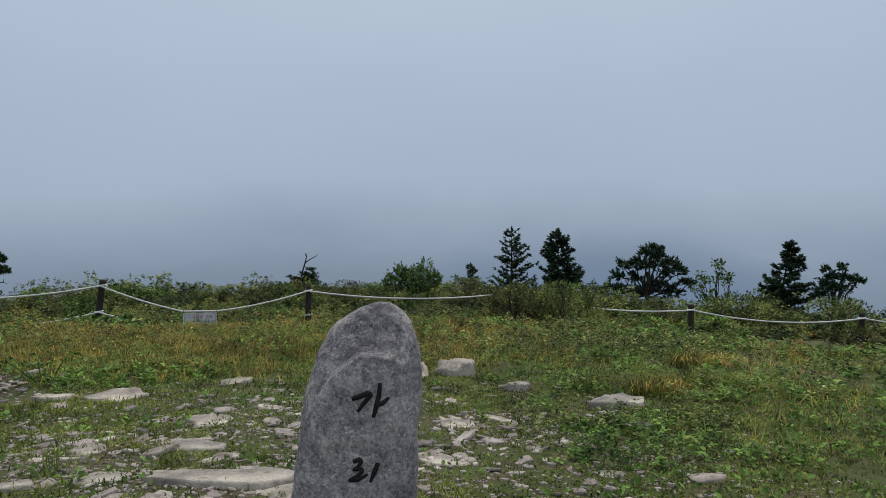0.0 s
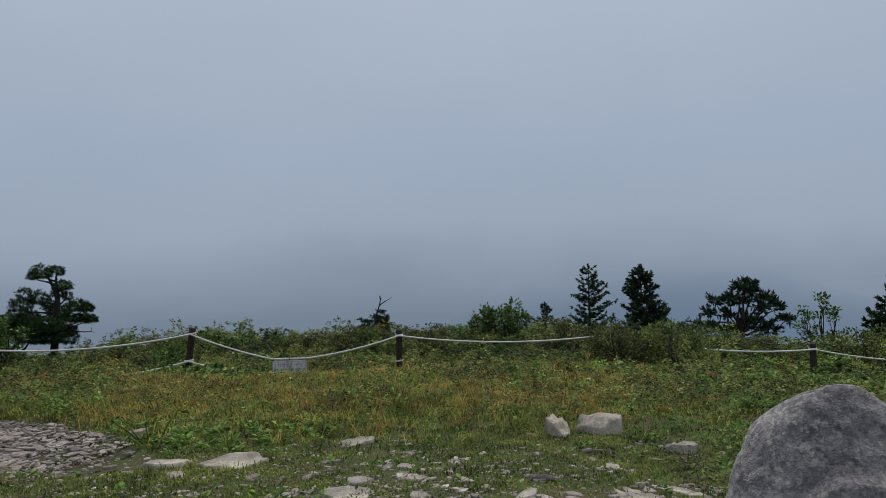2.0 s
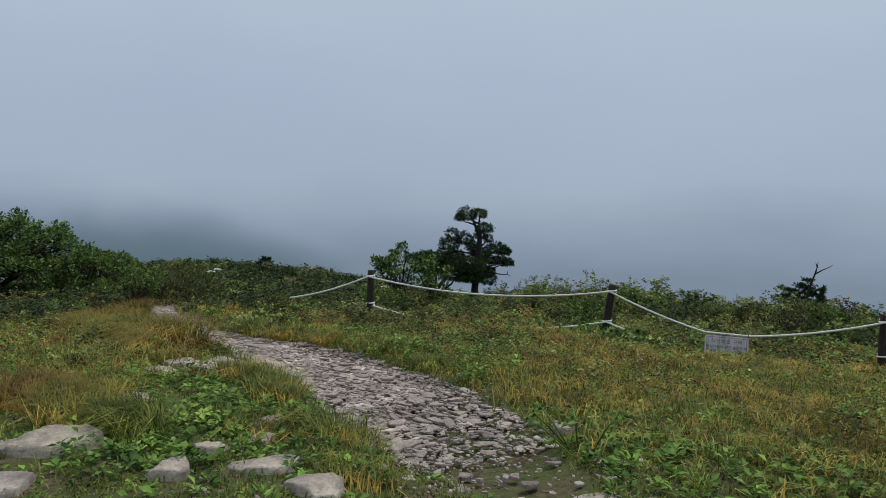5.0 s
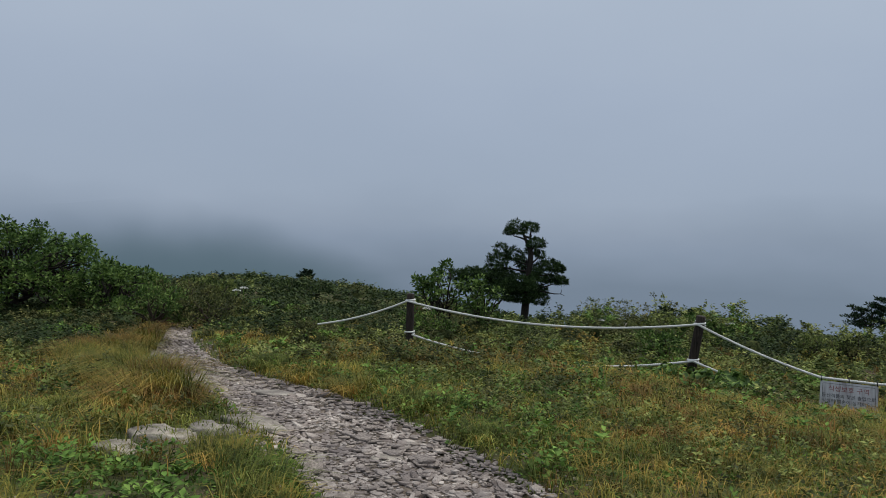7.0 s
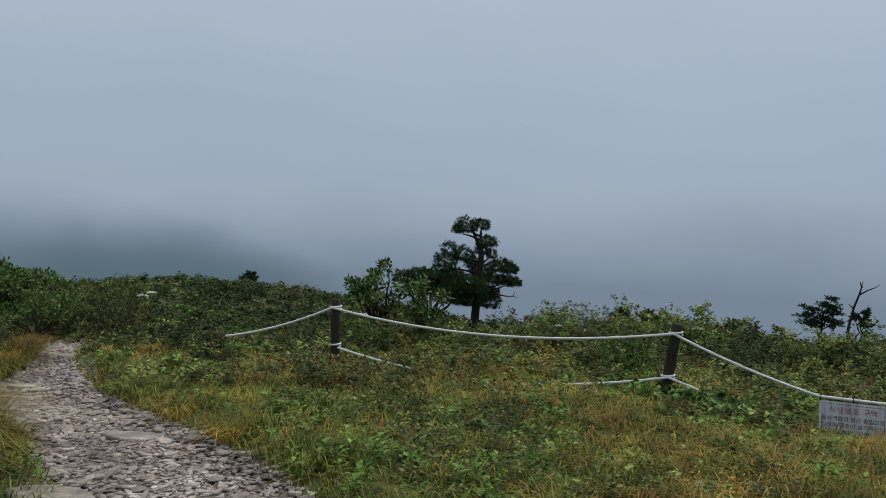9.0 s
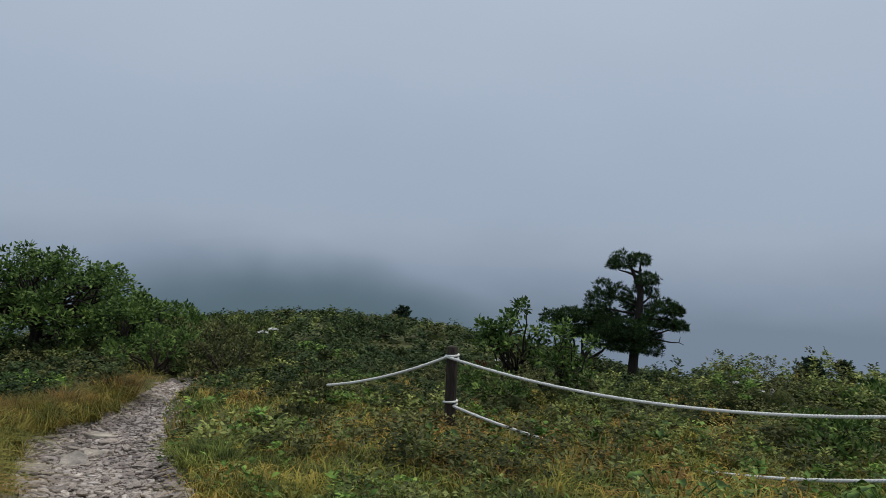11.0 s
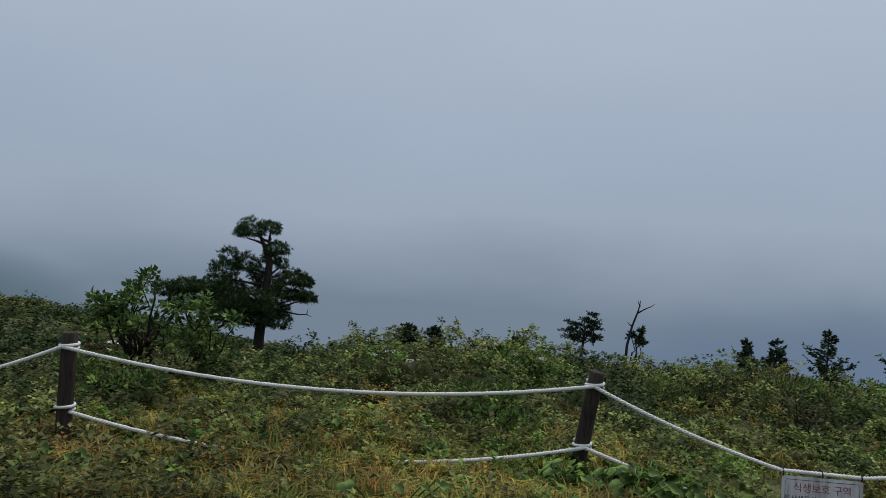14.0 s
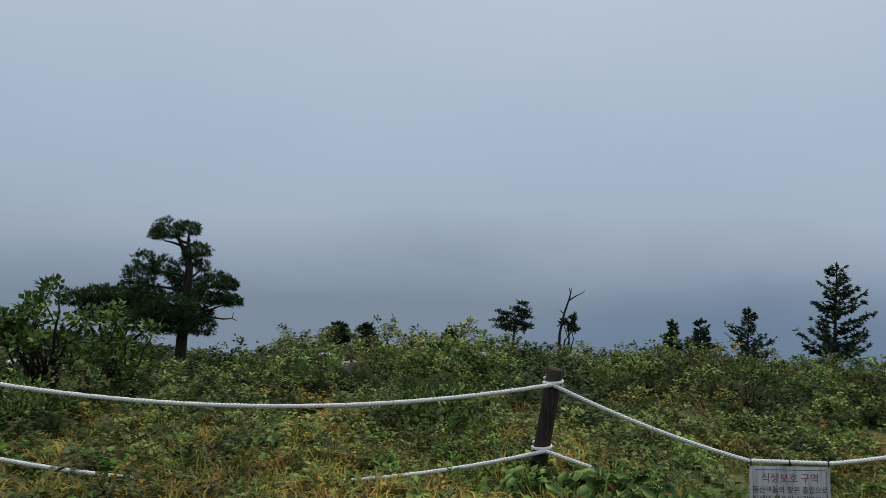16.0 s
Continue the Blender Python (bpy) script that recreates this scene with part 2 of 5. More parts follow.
def tube(points, radii, sides=7):
    """A tapered tube along points."""
    pts = np.asarray(points, float)
    rad = np.broadcast_to(radii, len(pts))
    d = unit(np.gradient(pts, axis=0))
    ref = np.where(np.abs(d[:, 2:3]) > 0.9, [[1.0, 0, 0]], [[0, 0, 1.0]])
    s = unit(np.cross(d, ref))
    for i in range(1, len(s)):
        s[i] = unit(s[i - 1] - d[i] * (s[i - 1] @ d[i]))
    u = np.cross(d, s)
    a = np.arange(sides) / sides * 2 * np.pi
    v = (pts[:, None] + rad[:, None, None] * (np.cos(a)[None, :, None] * s[:, None] + np.sin(a)[None, :, None] * u[:, None])).reshape(-1, 3)
    f = []
    for i in range(len(pts) - 1):
        for j in range(sides):
            b, c = i * sides + j, i * sides + (j + 1) % sides
            f += [(b, c, c + sides), (b, c + sides, b + sides)]
    n = len(v)
    v = np.concatenate([v, pts[:1], pts[-1:]])
    for j in range(sides):
        f += [(n, (j + 1) % sides, j), (n + 1, n - sides + j, n - sides + (j + 1) % sides)]
    return v, np.array(f)


def bent(a, b, n=6, wob=0.06, sag=0.0):
    """A wavering line from a to b."""
    a, b = np.asarray(a, float), np.asarray(b, float)
    t = np.linspace(0, 1, n)[:, None]
    p = a + (b - a) * t
    size = np.linalg.norm(b - a)
    p[1:-1] += rng.normal(0, wob * size / 2, (n - 2, 3))
    p[:, 2] -= sag * size * np.sin(t[:, 0] * np.pi)
    return p


# ---- terrain ----
PATH = np.array([(-22, 15.0), (-18, 12.8), (-15.4, 11.15), (-14.2, 10.2), (-13.0, 9.6), (-11.5, 9.22), (-10.2, 8.98), (-8.55, 8.45),
                 (-7.2, 8.05), (-6.1, 7.5), (-5.0, 6.85), (-3.9, 6.2)])
HALF = np.array([0.2, 0.2, 0.22, 0.5, 0.65, 0.55, 0.55, 0.6, 0.62, 0.66, 0.68, 0.4])


def path_gap(x, y):
    """Metres beyond the path's edge (minus: inside)."""
    x, y = np.asarray(x, float), np.asarray(y, float)
    best = np.full(x.shape, 1e9)
    for (a, b), (c, d), h0, h1 in zip(PATH[:-1], PATH[1:], HALF[:-1], HALF[1:]):
        t = np.clip(((x - a) * (c - a) + (y - b) * (d - b)) / ((c - a) ** 2 + (d - b) ** 2), 0, 1)
        best = np.minimum(best, np.hypot(x - a - t * (c - a), y - b - t * (d - b)) - (h0 + (h1 - h0) * t))
    return best


def height(x, y):
    x, y = np.asarray(x, float), np.asarray(y, float)
    r2 = (x + 3) ** 2 + (y - 2) ** 2
    r = np.sqrt(r2)
    spur = np.exp(-((np.arctan2(-(x + 3), y - 2) - 0.90) / 0.36) ** 2) * np.clip((r - 14) / 14, 0, 1)
    z = 0.04 - 0.0028 * np.where(r < 30, r2, 900 + 60 * (r - 30)) * (1 - 0.74 * spur) - 0.0005 * np.clip(r - 12, 0, 30) ** 2 - 0.09 * np.clip(r - 42, 0, None)
    z = z - np.clip((x - 1) / 5, 0, 1) * np.clip((y - 7) / 8, 0, 1) * 0.15
    bank = np.interp(x, [-16, -13.5, -11.3, -6.94, -2.97, 5.6, 14.5], [13.5, 12.4, 13.0, 14.4, 15.4, 16.4, 17.4])
    z = z + 0.42 * np.clip((y - bank - 0.3) / 6.5, 0, 1) * np.clip((x + 13) / 4, 0, 1)
    z = z - 0.15 * np.exp(-((x + 4.6) / 2.2) ** 2 - ((y - 14.5) / 1.8) ** 2)
    z = z + 0.022 * np.sin(1.7 * x + 0.6 * y) * np.sin(1.3 * y - 0.4 * x + 1) + 0.012 * np.sin(4.1 * x + 1.2) * np.sin(3.7 * y)
    z = z - 0.19 * np.clip((-x - 9) / 3.5, 0, 1) * np.clip((11 - y) / 1.5, 0, 1)
    return z - 0.09 * np.clip(0.5 - path_gap(x, y) / 0.5, 0, 1)


def axis(lo, hi, fine_lo, fine_hi, step):
    near = np.arange(fine_lo, fine_hi, step)
    right, left, g = [fine_hi], [fine_lo - step], step
    while right[-1] < hi:
        g *= 1.25
        right.append(right[-1] + g)
    g = step
    while left[-1] > lo:
        g *= 1.25
        left.append(left[-1] - g)
    return np.concatenate([left[::-1], near, right])


gx, gy = axis(-1500, 1500, -16, 8, 0.15), axis(-1500, 1500, -2, 17, 0.15)
GX, GY = np.meshgrid(gx, gy)
nx, ny = len(gx), len(gy)
gi = (np.arange(ny - 1)[:, None] * nx + np.arange(nx - 1)[None]).ravel()
ground = new("ground", mesh_of("ground", np.stack([GX, GY, np.maximum(height(GX, GY), -400) - 0.04 * np.clip(-path_gap(GX, GY) / 0.15, 0, 1)], -1),
                               np.concatenate([np.stack([gi, gi + 1, gi + nx + 1], 1), np.stack([gi, gi + nx + 1, gi + nx], 1)]), M_SOIL, True))
tagged(ground, "mossy brown soil of a rounded mountain summit", "ground", kind="structure")


def path_sheet():
    t = np.linspace(0, len(PATH) - 2.001, 120)
    i = t.astype(int)
    c = PATH[i] + (PATH[i + 1] - PATH[i]) * (t - i)[:, None]
    h = (HALF[i] + (HALF[i + 1] - HALF[i]) * (t - i)) * (1 + 0.15 * np.sin(t * 5))
    d = unit(np.gradient(c, axis=0))
    s = np.stack([-d[:, 1], d[:, 0]], 1)
    w = np.linspace(-1.05, 1.05, 17)
    xy = c[:, None] + s[:, None] * (h[:, None, None] * w[None, :, None])
    z = height(xy[..., 0], xy[..., 1]) - 0.004 - 0.03 * np.abs(w)[None] ** 8 - 0.12 * np.clip((t - 9.1) / 0.8, 0, 1)[:, None]
    v = np.concatenate([xy, z[..., None]], -1)
    k = (np.arange(119)[:, None] * 17 + np.arange(16)[None]).ravel()
    return mesh_of("path", v, np.concatenate([np.stack([k, k + 17, k + 18], 1), np.stack([k, k + 18, k + 1], 1)]), M_PATHSOIL, True)


path = tagged(new("path", path_sheet()), "worn footpath of grey gravel and flat slate chips", "path", kind="structure")

# ---- stones ----


def slab(n, flat, seed, rough=0.25, simple=False):
    """An irregular flat stone, about 1 across: a worn prism."""
    r = np.random.default_rng(seed)
    a = (np.arange(n) + r.uniform(-0.3, 0.3, n)) / n * 2 * np.pi
    rad = 0.5 * (1 + r.uniform(-rough, rough, n))
    ring = np.stack([np.cos(a) * rad, np.sin(a) * rad], 1)
    tilt = r.uniform(-0.12, 0.12, 2)
    lay = []
    shells = ((1.0, -0.5), (1.02, 0.40), (0.93, 0.52)) if simple else ((0.96, -0.5), (1.03, 0.2), (1.0, 0.44), (0.93, 0.52))
    for k, z in shells:
        q = ring * k + r.normal(0, 0.015, (n, 2))
        lay.append(np.c_[q, (z + r.normal(0, 0.03, n) + q @ tilt * 2) * flat])
    v = np.concatenate(lay + [np.array([[0, 0, 0.55 * flat]])])
    f = []
    for l in range(len(shells) - 1):
        for j in range(n):
            b, c = l * n + j, l * n + (j + 1) % n
            f += [(b, c, c + n), (b, c + n, b + n)]
    m = (len(shells) - 1) * n
    f += [(m + j, m + (j + 1) % n, m + n) for j in range(n)]
    return v, np.array(f)


def scatter_slabs(xy, size, flat, lift=0.3, variants=10, n=6):
    """Many flat stones as one mesh's arrays."""
    out = []
    yaw = rng.uniform(0, 2 * np.pi, len(xy))
    z = height(xy[:, 0], xy[:, 1])
    for k in range(variants):
        v, f = slab(n, 1.0, 100 + k, 0.45, True)
        i = np.arange(k, len(xy), variants)
        c, s = np.cos(yaw[i])[:, None], np.sin(yaw[i])[:, None]
        sx = size[i][:, None]
        asp = rng.uniform(0.5, 0.95, len(i))[:, None]
        X, Y, Zc = v[None, :, 0] * sx, v[None, :, 1] * sx * asp, v[None, :, 2] * sx * flat
        tl = rng.normal(0, 0.13, (len(i), 2))
        pz = z[i][:, None] + Zc + sx * flat * lift + X * tl[:, :1] + Y * tl[:, 1:]
        V = np.stack([xy[i, :1] + X * c - Y * s, xy[i, 1:] + X * s + Y * c, pz], -1)
        F = f[None] + (np.arange(len(i)) * len(v))[:, None, None]
        out.append((V.reshape(-1, 3), F.reshape(-1, 3)))
    return join(*out)


def on_path(n, lo, hi, spread=1.0):
    t = rng.uniform(lo, hi, n)
    i = np.clip(t.astype(int), 0, len(PATH) - 2)
    c = PATH[i] + (PATH[i + 1] - PATH[i]) * (t - i)[:, None]
    d = unit(PATH[i + 1] - PATH[i])
    h = HALF[i] + (HALF[i + 1] - HALF[i]) * (t - i)
    return c + np.stack([-d[:, 1], d[:, 0]], 1) * (h * rng.uniform(-1, 1, n) * spread)[:, None]


p = on_path(20000, 1.0, 10.55, 1.06)
p = p[rng.uniform(0, 1, len(p)) < 1 - 0.85 * np.clip((p[:, 0] + 5.4) / 1.3, 0, 1)]
tagged(child("rubble", mesh_of("rubble", *scatter_slabs(p, rng.lognormal(math.log(0.031), 0.5, len(p)).clip(0.014, 0.12), 0.16, 0.45, n=5), M_SLATE), path), kind="stuff")

p = on_path(2600, 1.5, 10.5, 1.45)
tagged(child("loose_chips", mesh_of("loose_chips", *scatter_slabs(p, rng.lognormal(math.log(0.028), 0.5, len(p)).clip(0.012, 0.1), 0.2, 0.6, n=5), M_SLATE), path), kind="stuff")

# stony lawn round the standing stone
q = np.c_[rng.uniform(-5.0, 1.6, 14000), rng.uniform(2.2, 7.3, 14000)]
dens = np.exp(-(((q[:, 0] + 1.2) / 2.2) ** 2 + ((q[:, 1] - 4.4) / 1.5) ** 2)) + 0.05
pat = np.sin(q[:, 0] * 2.3 + 1) * np.sin(q[:, 1] * 2.9) * 0.35
q = q[rng.uniform(0, 1, len(q)) < dens * 0.34 + 0.5 * pat * dens]
lawn_stones = new("pebbles", mesh_of("pebbles", *scatter_slabs(q, rng.lognormal(math.log(0.048), 0.55, len(q)).clip(0.018, 0.2), 0.17, 0.15, n=6), M_SLATE))
q2 = np.c_[rng.uniform(-5.5, 2.4, 46000), rng.uniform(2.0, 7.2, 46000)]
d2 = np.exp(-(((q2[:, 0] + 1.2) / 2.4) ** 2 + ((q2[:, 1] - 4.3) / 1.6) ** 2)) + 0.04 + 0.6 * np.exp(-(((q2[:, 0] + 4.6) / 0.7) ** 2 + ((q2[:, 1] - 6.2) / 0.6) ** 2))
q2 = q2[rng.uniform(0, 1, len(q2)) < d2 * (0.45 + 0.5 * np.sin(q2[:, 0] * 3.1) * np.sin(q2[:, 1] * 3.7 + 1))]
tagged(new("gravel", mesh_of("gravel", *scatter_slabs(q2, rng.lognormal(math.log(0.02), 0.4, len(q2)), 0.4, 0.3, n=4), M_SLATE)), "fine grey gravel strewn on bare soil", "gravel", kind="stuff")
tagged(lawn_stones, "scattered grey pebbles and slate chips in short turf", "pebbles", kind="stuff")


def rock(x, y, long, wide, tall, turn, seed, mat=None, label="pale grey flat rock half sunk in the turf", sink=0.3):
    """A broken slab: an uneven many-cornered outline, steep worn sides and a nearly flat top."""
    r = np.random.default_rng(seed)
    k = int(r.integers(6, 9))
    ca = (np.arange(k) + r.uniform(-0.32, 0.32, k)) / k * 2 * np.pi
    cr = 0.5 * r.uniform(0.8, 1.12, k)
    corner = np.stack([np.cos(ca) * cr, np.sin(ca) * cr], 1)
    n = 30
    t = np.arange(n) / n * k
    c0 = t.astype(int)
    ring = corner[c0] + (corner[(c0 + 1) % k] - corner[c0]) * (t - c0)[:, None]
    tilt = r.normal(0, 0.16, 2)
    levels = ((1.0, -0.9), (1.03, 0.0), (1.01, 0.7), (0.985, 0.9), (0.94, 0.97), (0.7, 0.98), (0.4, 1.0), (0.15, 1.0))
    cut, way = r.uniform(0.05, 0.25), unit(r.normal(0, 1, 2))
    v = []
    for q, z in levels:
        for a, b in ring * q:
            w = noise.noise(Vector((a * 5 + seed, b * 5, z))) * 0.06 + noise.noise(Vector((a * 14, b * 14 + seed, z))) * 0.03
            ledge = 0.3 * min(1.0, max(0.0, (a * way[0] + b * way[1] - cut) / 0.05)) if z > 0.6 else 0.0
            v.append((a * (1 + w), b * (1 + w), z + (a * tilt[0] + b * tilt[1]) * 1.2 + w * 2.2 - ledge))
    v = np.array(v + [(0, 0, 1.0)])
    f = []
    for l in range(len(levels) - 1):
        for j in range(n):
            b, c = l * n + j, l * n + (j + 1) % n
            f += [(b, c, c + n), (b, c + n, b + n)]
    m = (len(levels) - 1) * n
    f += [(m + j, m + (j + 1) % n, len(v) - 1) for j in range(n)]
    v = v * [long, wide * 1.15, tall * 0.55]
    ob = new("rock", mesh_of("rock", v, np.array(f), mat or M_ROCK))
    ob.location = (x, y, float(height(x, y)) - tall * sink * 0.5 - 0.01)
    ob.rotation_euler = (0, 0, radians(turn))
    return tagged(ob, label, "rock", "rocks in the turf")


ROCKS = [
    (-1.22, 3.93, 1.05, 0.34, 0.12, -4), (-0.75, 3.75, 0.55, 0.3, 0.10, 10), (-1.75, 5.22, 0.34, 0.28, 0.10, 20), (-1.62, 4.6, 0.48, 0.2, 0.09, -15),
    (-2.27, 4.5, 0.22, 0.16, 0.08, 10), (-1.95, 3.98, 0.36, 0.2, 0.08, 5), (-2.4, 3.85, 0.3, 0.2, 0.09, 30), (-2.8, 6.02, 0.5, 0.3, 0.14, 10),
    (-3.3, 5.97, 0.4, 0.25, 0.12, 25), (-2.04, 6.85, 0.35, 0.2, 0.10, 40), (0.08, 7.28, 0.5, 0.3, 0.36, 3), (-0.28, 7.2, 0.22, 0.26, 0.32, 10),
    (0.06, 5.25, 0.3, 0.26, 0.07, 20), (-0.05, 4.36, 0.4, 0.2, 0.07, -20), (0.65, 6.6, 0.3, 0.18, 0.2, 0), (1.45, 6.08, 0.74, 0.3, 0.2, 32),
    (1.86, 4.7, 0.1, 0.07, 0.06, 20), (0.35, 5.5, 0.4, 0.12, 0.06, -30), (0.95, 4.15, 0.2, 0.12, 0.05, -15), (-1.35, 5.55, 0.16, 0.12, 0.08, 5),
    (-5.8, 4.2, 0.42, 0.3, 0.15, 20), (-6.2, 4.65, 0.66, 0.26, 0.26, 50), (-5.27, 4.82, 0.26, 0.22, 0.2, 10), (-5.05, 5.26, 0.46, 0.22, 0.16, 42),
    (-4.55, 5.2, 0.34, 0.24, 0.18, 30), (-5.5, 5.63, 0.2, 0.14, 0.12, 40), (-7.9, 6.45, 0.34, 0.28, 0.16, 40), (-5.8, 5.97, 0.2, 0.14, 0.12, 0),
    (-5.53, 5.28, 0.2, 0.16, 0.14, 60), (-4.2, 7.25, 0.18, 0.1, 0.16, 70), (-4.62, 5.72, 0.17, 0.12, 0.08, 10), (-3.46, 6.2, 0.3, 0.14, 0.06, 45),
    (-9.4, 8.98, 0.8, 0.26, 0.10, 32), (-8.05, 6.82, 0.55, 0.36, 0.2, 40), (-7.98, 7.22, 0.42, 0.26, 0.18, 30), (-8.1, 7.64, 0.55, 0.28, 0.18, 38), (-10.44, 8.33, 0.24, 0.2, 0.2, 20), (-7.1, 5.5, 0.9, 0.18, 0.22, 20),
    (-6.82, 7.92, 0.24, 0.17, 0.06, 30), (-5.48, 10.58, 0.34, 0.22, 0.12, 20), (-6.97, 8.36, 0.2, 0.14, 0.06, 0), (-12.24, 9.25, 0.5, 0.26, 0.14, -20),
    (-11.27, 8.52, 0.4, 0.26, 0.09, 20), (-13.45, 9.85, 0.5, 0.2, 0.10, 50), (-12.7, 9.55, 0.3, 0.2, 0.10, 0), (-12.0, 8.9, 0.22, 0.16, 0.08, 30),
]
for i, (x, y, a, b, c, turn) in enumerate(ROCKS):
    rock(x, y, a, b, c, turn, 40 + i)
rock(-10.5, 19.9, 0.5, 0.4, 0.75, 15, 301, M_ROCK, "whitish boulder standing among the shrubs", 0.1)

# ---- the standing stone ----


def standing_stone():
    base = thing("standing_stone", -0.244, 1.865, float(height(-0.25, 1.87)) - 0.03, "rounded dark grey marker stone with carved black letters", "marker stone")
    # height, middle, half width, half depth
    prof = [(0.0, -0.02, 0.195, 0.13), (0.2, -0.015, 0.185, 0.125), (0.45, -0.008, 0.175, 0.118), (0.7, 0.0, 0.165, 0.112), (0.85, 0.015, 0.161, 0.108),
            (0.98, 0.03, 0.157, 0.104), (1.05, 0.038, 0.147, 0.10), (1.10, 0.042, 0.135, 0.094), (1.14, 0.046, 0.118, 0.085), (1.17, 0.053, 0.096, 0.072),
            (1.195, 0.06, 0.07, 0.055), (1.212, 0.065, 0.045, 0.036), (1.224, 0.068, 0.02, 0.018)]
    prof = [(z if z < 0.98 else 0.98 + (z - 0.98) * 0.965, m * 0.975, w * 0.975, d * 0.9) for z, m, w, d in prof]
    hs = np.array([p[0] for p in prof])
    zz = np.concatenate([np.arange(0, 0.85, 0.0125), np.arange(0.85, 1.13, 0.005), np.linspace(1.13, 1.2154, 22)])
    mid, hw, hd = (np.interp(zz, hs, [p[k] for p in prof]) for k in (1, 2, 3))
    n = 150
    a = np.arange(n) / n * 2 * np.pi
    v = []
    # flat breaks across the head and the shoulders
    CHIPS = [(Vector(q).normalized(), Vector(q).normalized().dot(Vector(p))) for q, p in (
        ((-0.62, -0.75, 0.22), (-0.085, -0.088, 0.93)), ((0.72, -0.69, 0.1), (0.155, -0.072, 0.8)), ((0.1, -0.99, -0.08), (0.0, -0.108, 0.4)))]
    for z, m, w, d in zip(zz, mid, hw, hd):
        for t in a:
            c, s = math.cos(t), math.sin(t)
            sx, sy = math.copysign(abs(c) ** 0.75, c), math.copysign(abs(s) ** 0.75, s)
            pt = Vector((m + w * sx, d * sy * (1.0 if s < 0 else 0.8) + 0.02 * min(1.0, max(0.0, (z - 1.03) / 0.12)), z))
            k = noise.noise(pt * 4) * 0.012 + noise.noise(pt * 13 + Vector((3, 1, 2))) * 0.0055 + noise.noise(pt * 30) * 0.0035 + noise.noise(pt * 60) * 0.002
            # a broken facet high on the front
            edge = 1.092 - (6.0 if pt.x < 0.05 else 3.6) * (pt.x - 0.05) ** 2 + 0.014 * noise.noise(Vector((pt.x * 16, 7, 0)))
            over = max(0.0, pt.z - edge)
            facet = 0.02 * min(1.0, over / 0.007) + 0.18 * over if s < 0 else 0
            facet = min(facet, 0.45 * d)
            q = Vector((pt.x + c * k, pt.y + s * (k - facet), pt.z + 0.3 * k))
            for nrm, off in CHIPS:
                over = nrm.dot(q) - off - 0.006 * noise.noise(pt * 9) - 0.002 * noise.noise(pt * 40)
                if over > 0:
                    q = q - nrm * over
            v.append(tuple(q))
    f = []
    for l in range(len(zz) - 1):
        for j in range(n):
            b, c = l * n + j, l * n + (j + 1) % n
            f += [(b, c, c + n), (b, c + n, b + n)]
    v.append((mid[-1], 0.02, zz[-1] + 0.004))
    m = (len(zz) - 1) * n
    f += [(m + j, m + (j + 1) % n, len(v) - 1) for j in range(n)]
    body = child("body", mesh_of("body", np.array(v), np.array(f), M_STELE, True), base)
    from mathutils.bvhtree import BVHTree
    tree = BVHTree.FromPolygons([Vector(p) for p in v], f)

    def stroke(parent, pts, widths):
        """A brush stroke laid on the face of the stone: points across and up, in metres."""
        line, wid = [], []
        for (x0, z0), (x1, z1), w0, w1 in zip(pts[:-1], pts[1:], widths[:-1], widths[1:]):
            for k in range(8):
                line.append((x0 + (x1 - x0) * k / 8, z0 + (z1 - z0) * k / 8))
                wid.append(w0 + (w1 - w0) * k / 8)
        line.append(pts[-1])
        wid.append(widths[-1])
        line, wid = np.array(line), np.array(wid)
        d = unit(np.gradient(line, axis=0))
        s = np.stack([-d[:, 1], d[:, 0]], 1) * wid[:, None] / 2
        edge = np.concatenate([line + s, line - s])
        front, back = [], []
        for x, z in edge:
            hit = tree.ray_cast(Vector((x, -1, z)), Vector((0, 1, 0)))[0]
            y = hit.y if hit else -0.1
            front.append((x, y - 0.002, z))
            back.append((x, y + 0.006, z))
        k = len(line)
        ff = []
        for i in range(k - 1):
            ff += [(i, k + i, k + i + 1), (i, k + i + 1, i + 1)]
        rim = list(range(k)) + list(range(2 * k - 1, k - 1, -1))
        for u, w in zip(rim, rim[1:] + rim[:1]):
            ff += [(u, w, w + 2 * k), (u, w + 2 * k, u + 2 * k)]
        return child("brush_stroke", mesh_of("brush_stroke", np.array(front + back), np.array(ff), M_INK), parent)

    sc = 0.0014

    def pt(x, y):
        return ((x - 784) * sc + 0.244 - 0.006, 1.38 - (y - 416) * sc - base.location.z)

    def letter(strokes):
        ob = child("letter", None, body, "carved letter painted black")
        for pts, widths in strokes:
            stroke(ob, [pt(*p) for p in pts], [w * sc for w in widths])

    letter([([(620, 708), (634, 703), (648, 697), (653, 700), (644, 712), (630, 730)], (7, 9, 9, 10, 8, 5)),
            ([(670, 679), (668, 700), (663, 722), (658, 741)], (6, 8, 9, 6)),
            ([(664, 720), (675, 715), (686, 706)], (5, 9, 4))])
    letter([([(622, 819), (633, 815), (637, 819), (630, 829), (622, 834), (635, 831), (639, 836), (628, 846), (615, 853), (630, 851), (648, 842)], (7, 8, 7, 6, 6, 7, 7, 6, 7, 8, 4)),
            ([(666, 822), (660, 838), (652, 856)], (8, 9, 4))])
    return base


standing_stone()

# ---- rope fence ----
TOP = {"A": (-11.3, 13.0, 0.35), "B": (-6.94, 14.38, 0.36), "C": (-2.97, 15.38, 0.18), "D": (5.6, 16.4, -0.34), "E": (9.85, 17.0, -0.60)}


